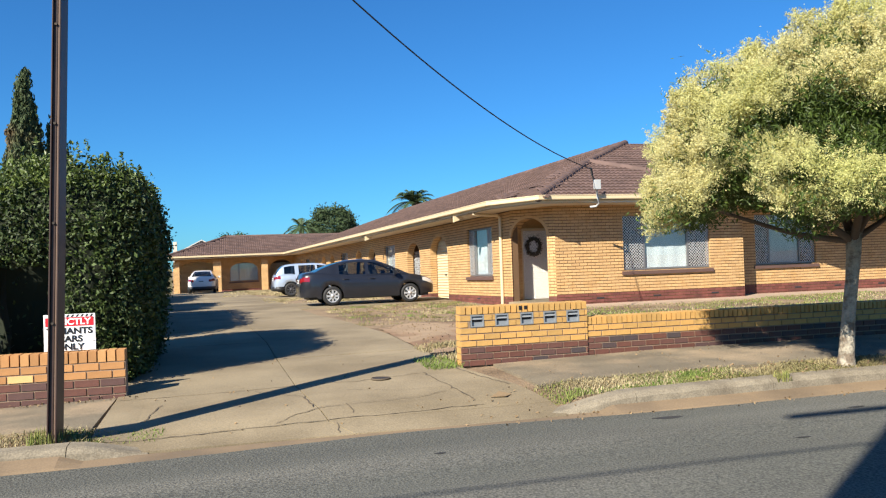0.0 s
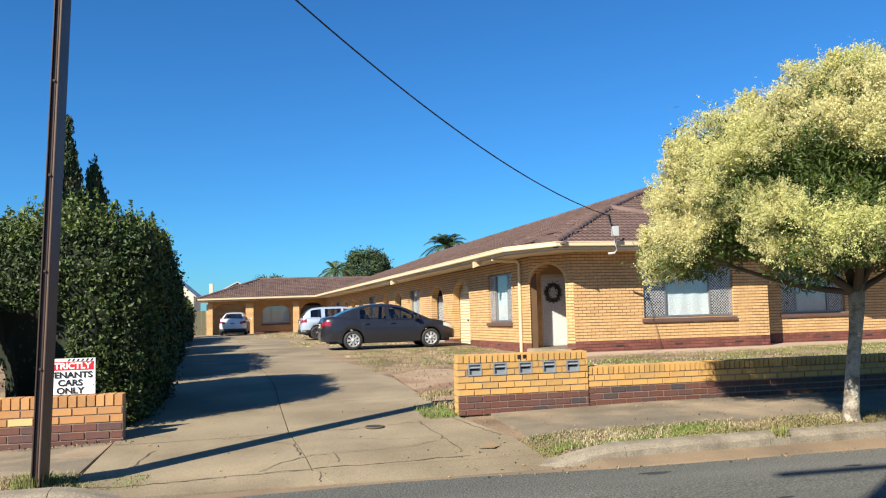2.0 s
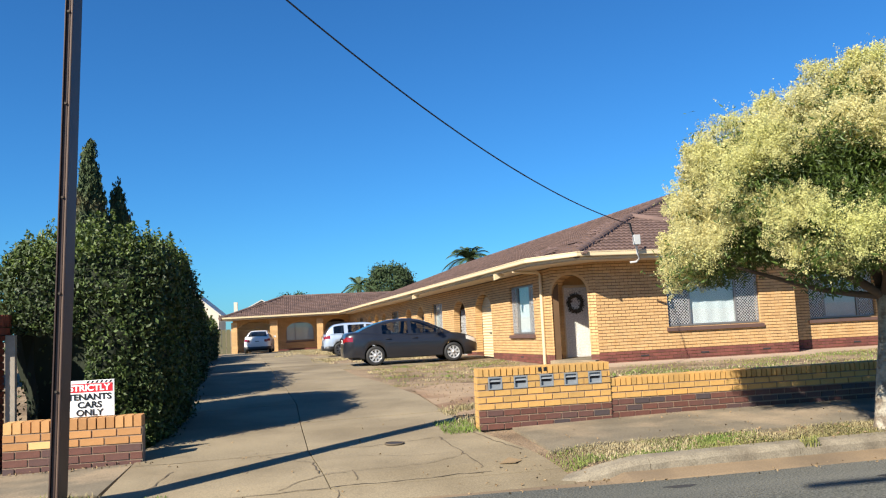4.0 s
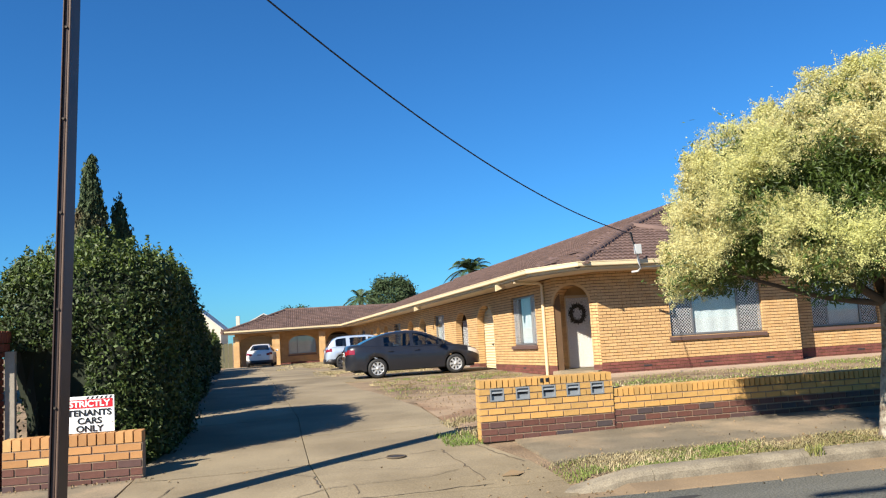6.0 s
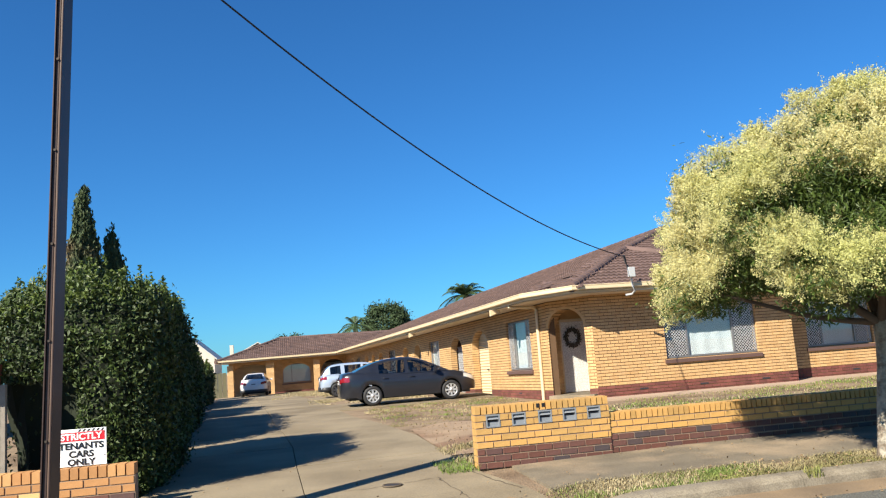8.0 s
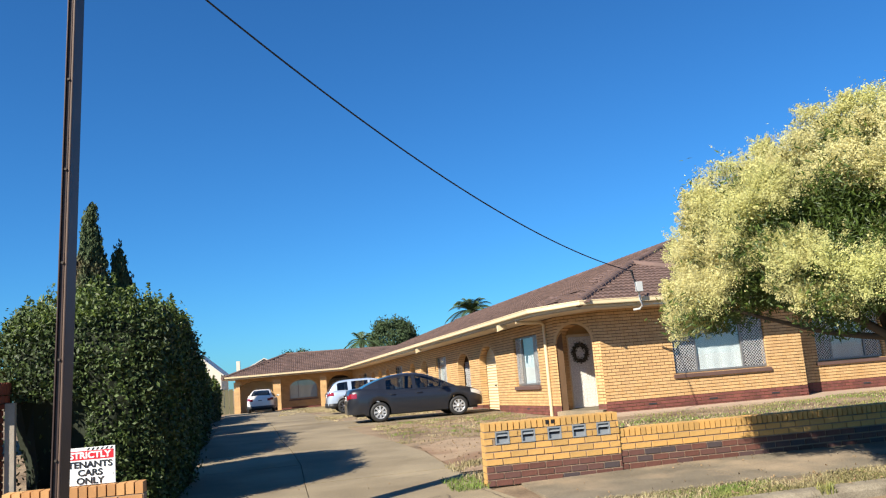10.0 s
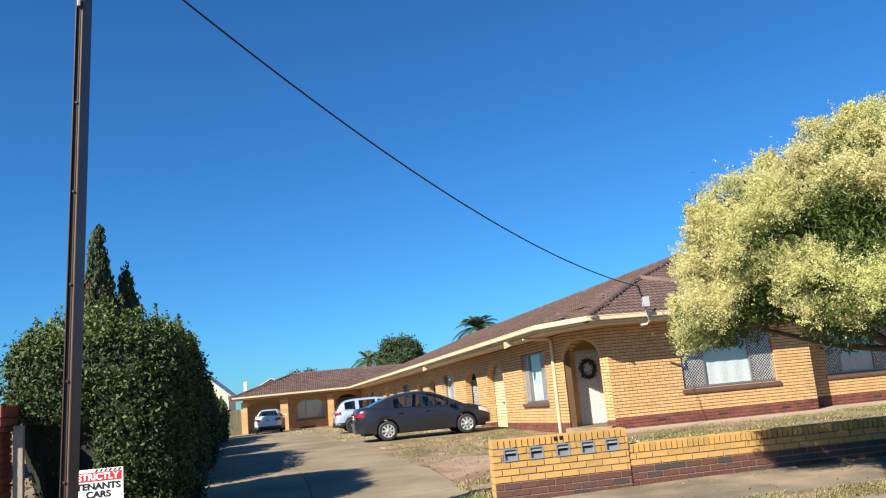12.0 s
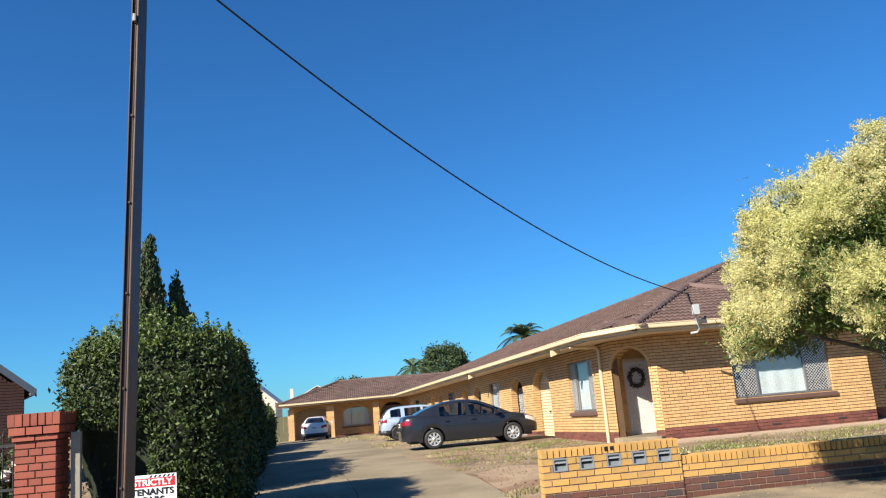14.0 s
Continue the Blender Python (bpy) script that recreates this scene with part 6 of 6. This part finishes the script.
    g.box(spec["rear"] - 0.02, spec["rear"] - 0.004, -0.19, 0.19, 0.74, 0.86)
    piece("number_plate", g, m_plate, smooth=False)
    g = Geo()
    g.box(spec["rear"] - 0.026, spec["rear"] - 0.021, -0.13, 0.13, 0.775, 0.825)
    piece("plate_bar", g, m_ink, smooth=False)
    if dark_bumper:
        g = Geo()
        g.grid([[(x - 0.012, y, 0.26 + 0.2 * v) for v in (0, 0.5, 1)] for x, y in [(spec["rear"] + 0.45, -0.86), (spec["rear"] + 0.12, -0.8), (spec["rear"] - 0.03, -0.6), (spec["rear"] - 0.05, 0), (spec["rear"] - 0.03, 0.6), (spec["rear"] + 0.12, 0.8), (spec["rear"] + 0.45, 0.86)]])
        piece("rear_bumper", g, m_trim, solid=0.02)
    return root


car("sedan_car", SEDAN, m_grey_car, pose(4.39, 26.62, 0.305, 0, 0, 2.5), "dark grey four-door sedan parked before the garage", m_rim)
car("hatchback_car", HATCH, m_silver_car, pose(3.85, 37.6, 0.25, 0, 0, 3.0), "silver-blue hatchback parked behind the sedan", m_rim_dark, True)
car("sedan_car", SEDAN, m_white_car, pose(-1.78, 54.6, 0.06, 0, 0, 88), "ivory white sedan parked in the rear carport", m_rim, True)

# ---- covers, grass, litter ----
cover = thing("drain_cover", (1.81, 10.2, ground_z(1.81, 10.2)), "small round rusty iron cover in the concrete", "drain cover")
g = Geo()
zc = ground_z(1.81, 10.2) + 0.016
g.tube([(1.81, 10.2, zc), (1.81, 10.2, zc + 0.012)], 0.115, 24)
part("lid", g, m_iron, cover)
g = Geo()
g.tube([(1.81 + 0.12 * math.cos(a), 10.2 + 0.12 * math.sin(a), zc + 0.008) for a in np.linspace(0, 6.2832, 25)], 0.012, 6)
part("rim", g, m_gutter_dark, cover)


def blades(name, spots, length, width, mt, label, seed, lean=0.6):
    """Tufts of grass blades."""
    r, g = random.Random(seed), Geo()
    for x, y in spots:
        z = ground_z(x, y) - 0.025
        a, L = r.uniform(0, 6.283), length * r.uniform(0.4, 1.4)
        l = lean * r.uniform(0.3, 1.3)
        dx, dy = math.cos(a), math.sin(a)
        w = width * r.uniform(0.6, 1.3)
        m1 = (x + dx * L * l * 0.4, y + dy * L * l * 0.4, z + L * 0.7)
        g.add([(x - dy * w, y + dx * w, z), (x + dy * w, y - dx * w, z), (m1[0] + dy * w * 0.7, m1[1] - dx * w * 0.7, m1[2]), (m1[0] - dy * w * 0.7, m1[1] + dx * w * 0.7, m1[2]), (x + dx * L * l, y + dy * L * l, z + L)], [(0, 1, 2, 3), (3, 2, 4)])
    ob = part(name, g, mt)
    return tagged(ob, label, "grass", kind="stuff")


rg = random.Random(17)


def patch(n, x0, x1, y0, y1, keep):
    out = []
    while len(out) < n:
        x, y = rg.uniform(x0, x1), rg.uniform(y0, y1)
        if rg.random() < keep(x, y):
            out.append((x, y))
    return out


def clump(x, y, s, o=0.0):
    return max(0.0, min(1.0, 0.5 + o + 1.6 * noise.noise((x * s, y * s, 2.2))))


blades("grass", patch(22000, 3.3, 14, 8.14, 8.92, lambda x, y: clump(x, y, 1.4, 0.25) * min(1, (x - 3.1))), 0.045, 0.005, m_dry, "dry straw-coloured verge grass", 1, 1.3)
blades("grass", patch(5000, 3.4, 7.4, 8.2, 8.85, lambda x, y: clump(x, y, 1.1, 0.1) * (1 if x < 6.3 else 0.25)), 0.038, 0.005, m_green, "green tufts in the verge grass", 2)
blades("grass", patch(5000, -7, -0.9, 8.05, 8.75, lambda x, y: clump(x, y, 1.6, 0.15)), 0.05, 0.005, m_dry, "dry grass round the pole", 3, 1.5)
blades("grass", patch(170, -1.95, -1.65, 8.05, 8.35, lambda x, y: 1), 0.12, 0.006, m_green, "weeds at the foot of the pole", 4, 0.4)
blades("grass", patch(900, -1.75, -0.75, 8.15, 8.6, lambda x, y: clump(x, y, 3.0, 0.0)), 0.05, 0.006, m_green, "weeds beside the kerb", 12, 0.6)
blades("grass", patch(11000, 6.4, 24, 11.2, 19.8, lambda x, y: clump(x, y, 0.5, 0.0)), 0.035, 0.011, m_dry, "dry front lawn", 5, 1.4)
blades("grass", patch(9000, 6.6, 24, 15, 20.4, lambda x, y: clump(x, y, 0.6, 0.0)), 0.035, 0.011, m_green, "patchy green front lawn", 6)
blades("grass", patch(5200, 2.6, 7.3, 17.8, 25.2, lambda x, y: clump(x, y, 1.7, -0.6)), 0.042, 0.008, m_dry, "dry weedy strip before the units", 7)
blades("grass", patch(1600, 2.8, 7.2, 18.6, 25.2, lambda x, y: clump(x, y, 1.5, -0.6)), 0.05, 0.008, m_green, "green weeds in the dry strip", 8)
blades("grass", patch(5000, 1.2, 5.6, 29.5, 35, lambda x, y: clump(x, y, 0.6, -0.1)), 0.05, 0.014, m_dry, "dry grass between the parking bays", 9)
blades("grass", patch(6000, -0.5, 4.0, 40.5, 58.5, lambda x, y: clump(x, y, 0.4, 0.1)), 0.07, 0.022, m_dry, "dry grass before the rear units", 10)
blades("grass", patch(900, 2.55, 3.04, 10.5, 11.6, lambda x, y: clump(x, y, 2.5, 0.2)), 0.08, 0.006, m_green, "green weeds beside the letterbox pier", 11)
blades("grass", patch(2200, 2.9, 4.0, 11.4, 13.4, lambda x, y: clump(x, y, 2.0, 0.2)), 0.075, 0.008, m_dry, "dry weeds at the edge of the drive", 13)
blades("grass", patch(120, 6.2, 6.4, 8.0, 8.12, lambda x, y: 1), 0.1, 0.006, m_green, "weed growing from the kerb joint", 14)
nl = np.random.default_rng(31)
sp = []
for x0, x1, y0, y1, n in ((2.2, 3.6, 7.6, 8.9, 40), (3.4, 9, 7.55, 7.9, 70), (3.5, 10, 8.9, 10.6, 60), (-1.4, 3.0, 8.2, 13, 35), (3, 7, 17.5, 25.5, 1300), (3.1, 5.4, 12.6, 17.2, 350), (-3, -1.2, 10.4, 10.62, 60), (5, 9, 8.2, 8.9, 120)):
    for _ in range(n):
        x, y = nl.uniform(x0, x1), nl.uniform(y0, y1)
        sp.append((x, y, ground_z(x, y) + 0.022))
lit = leaves(np.array(sp), 0.02, 0.6, nl, 0, 0.8)
lit.v = [(x, y, min(z, ground_z(x, y) + 0.034)) for x, y, z in lit.v]
tagged(part("leaf_litter", lit, m_litter), "scattered dry leaves on the concrete", "leaves", kind="stuff")
g = Geo()
zb = ground_z(2.95, 8.68)
g.add([(2.8, 8.62, zb + 0.015), (2.98, 8.58, zb + 0.02), (3.1, 8.7, zb + 0.016), (2.95, 8.76, zb + 0.05)], [(0, 1, 2, 3)])
tagged(part("bark_scrap", g, m_litter, solid=0.006), "dry curled bark scrap on the drive edge", "litter")
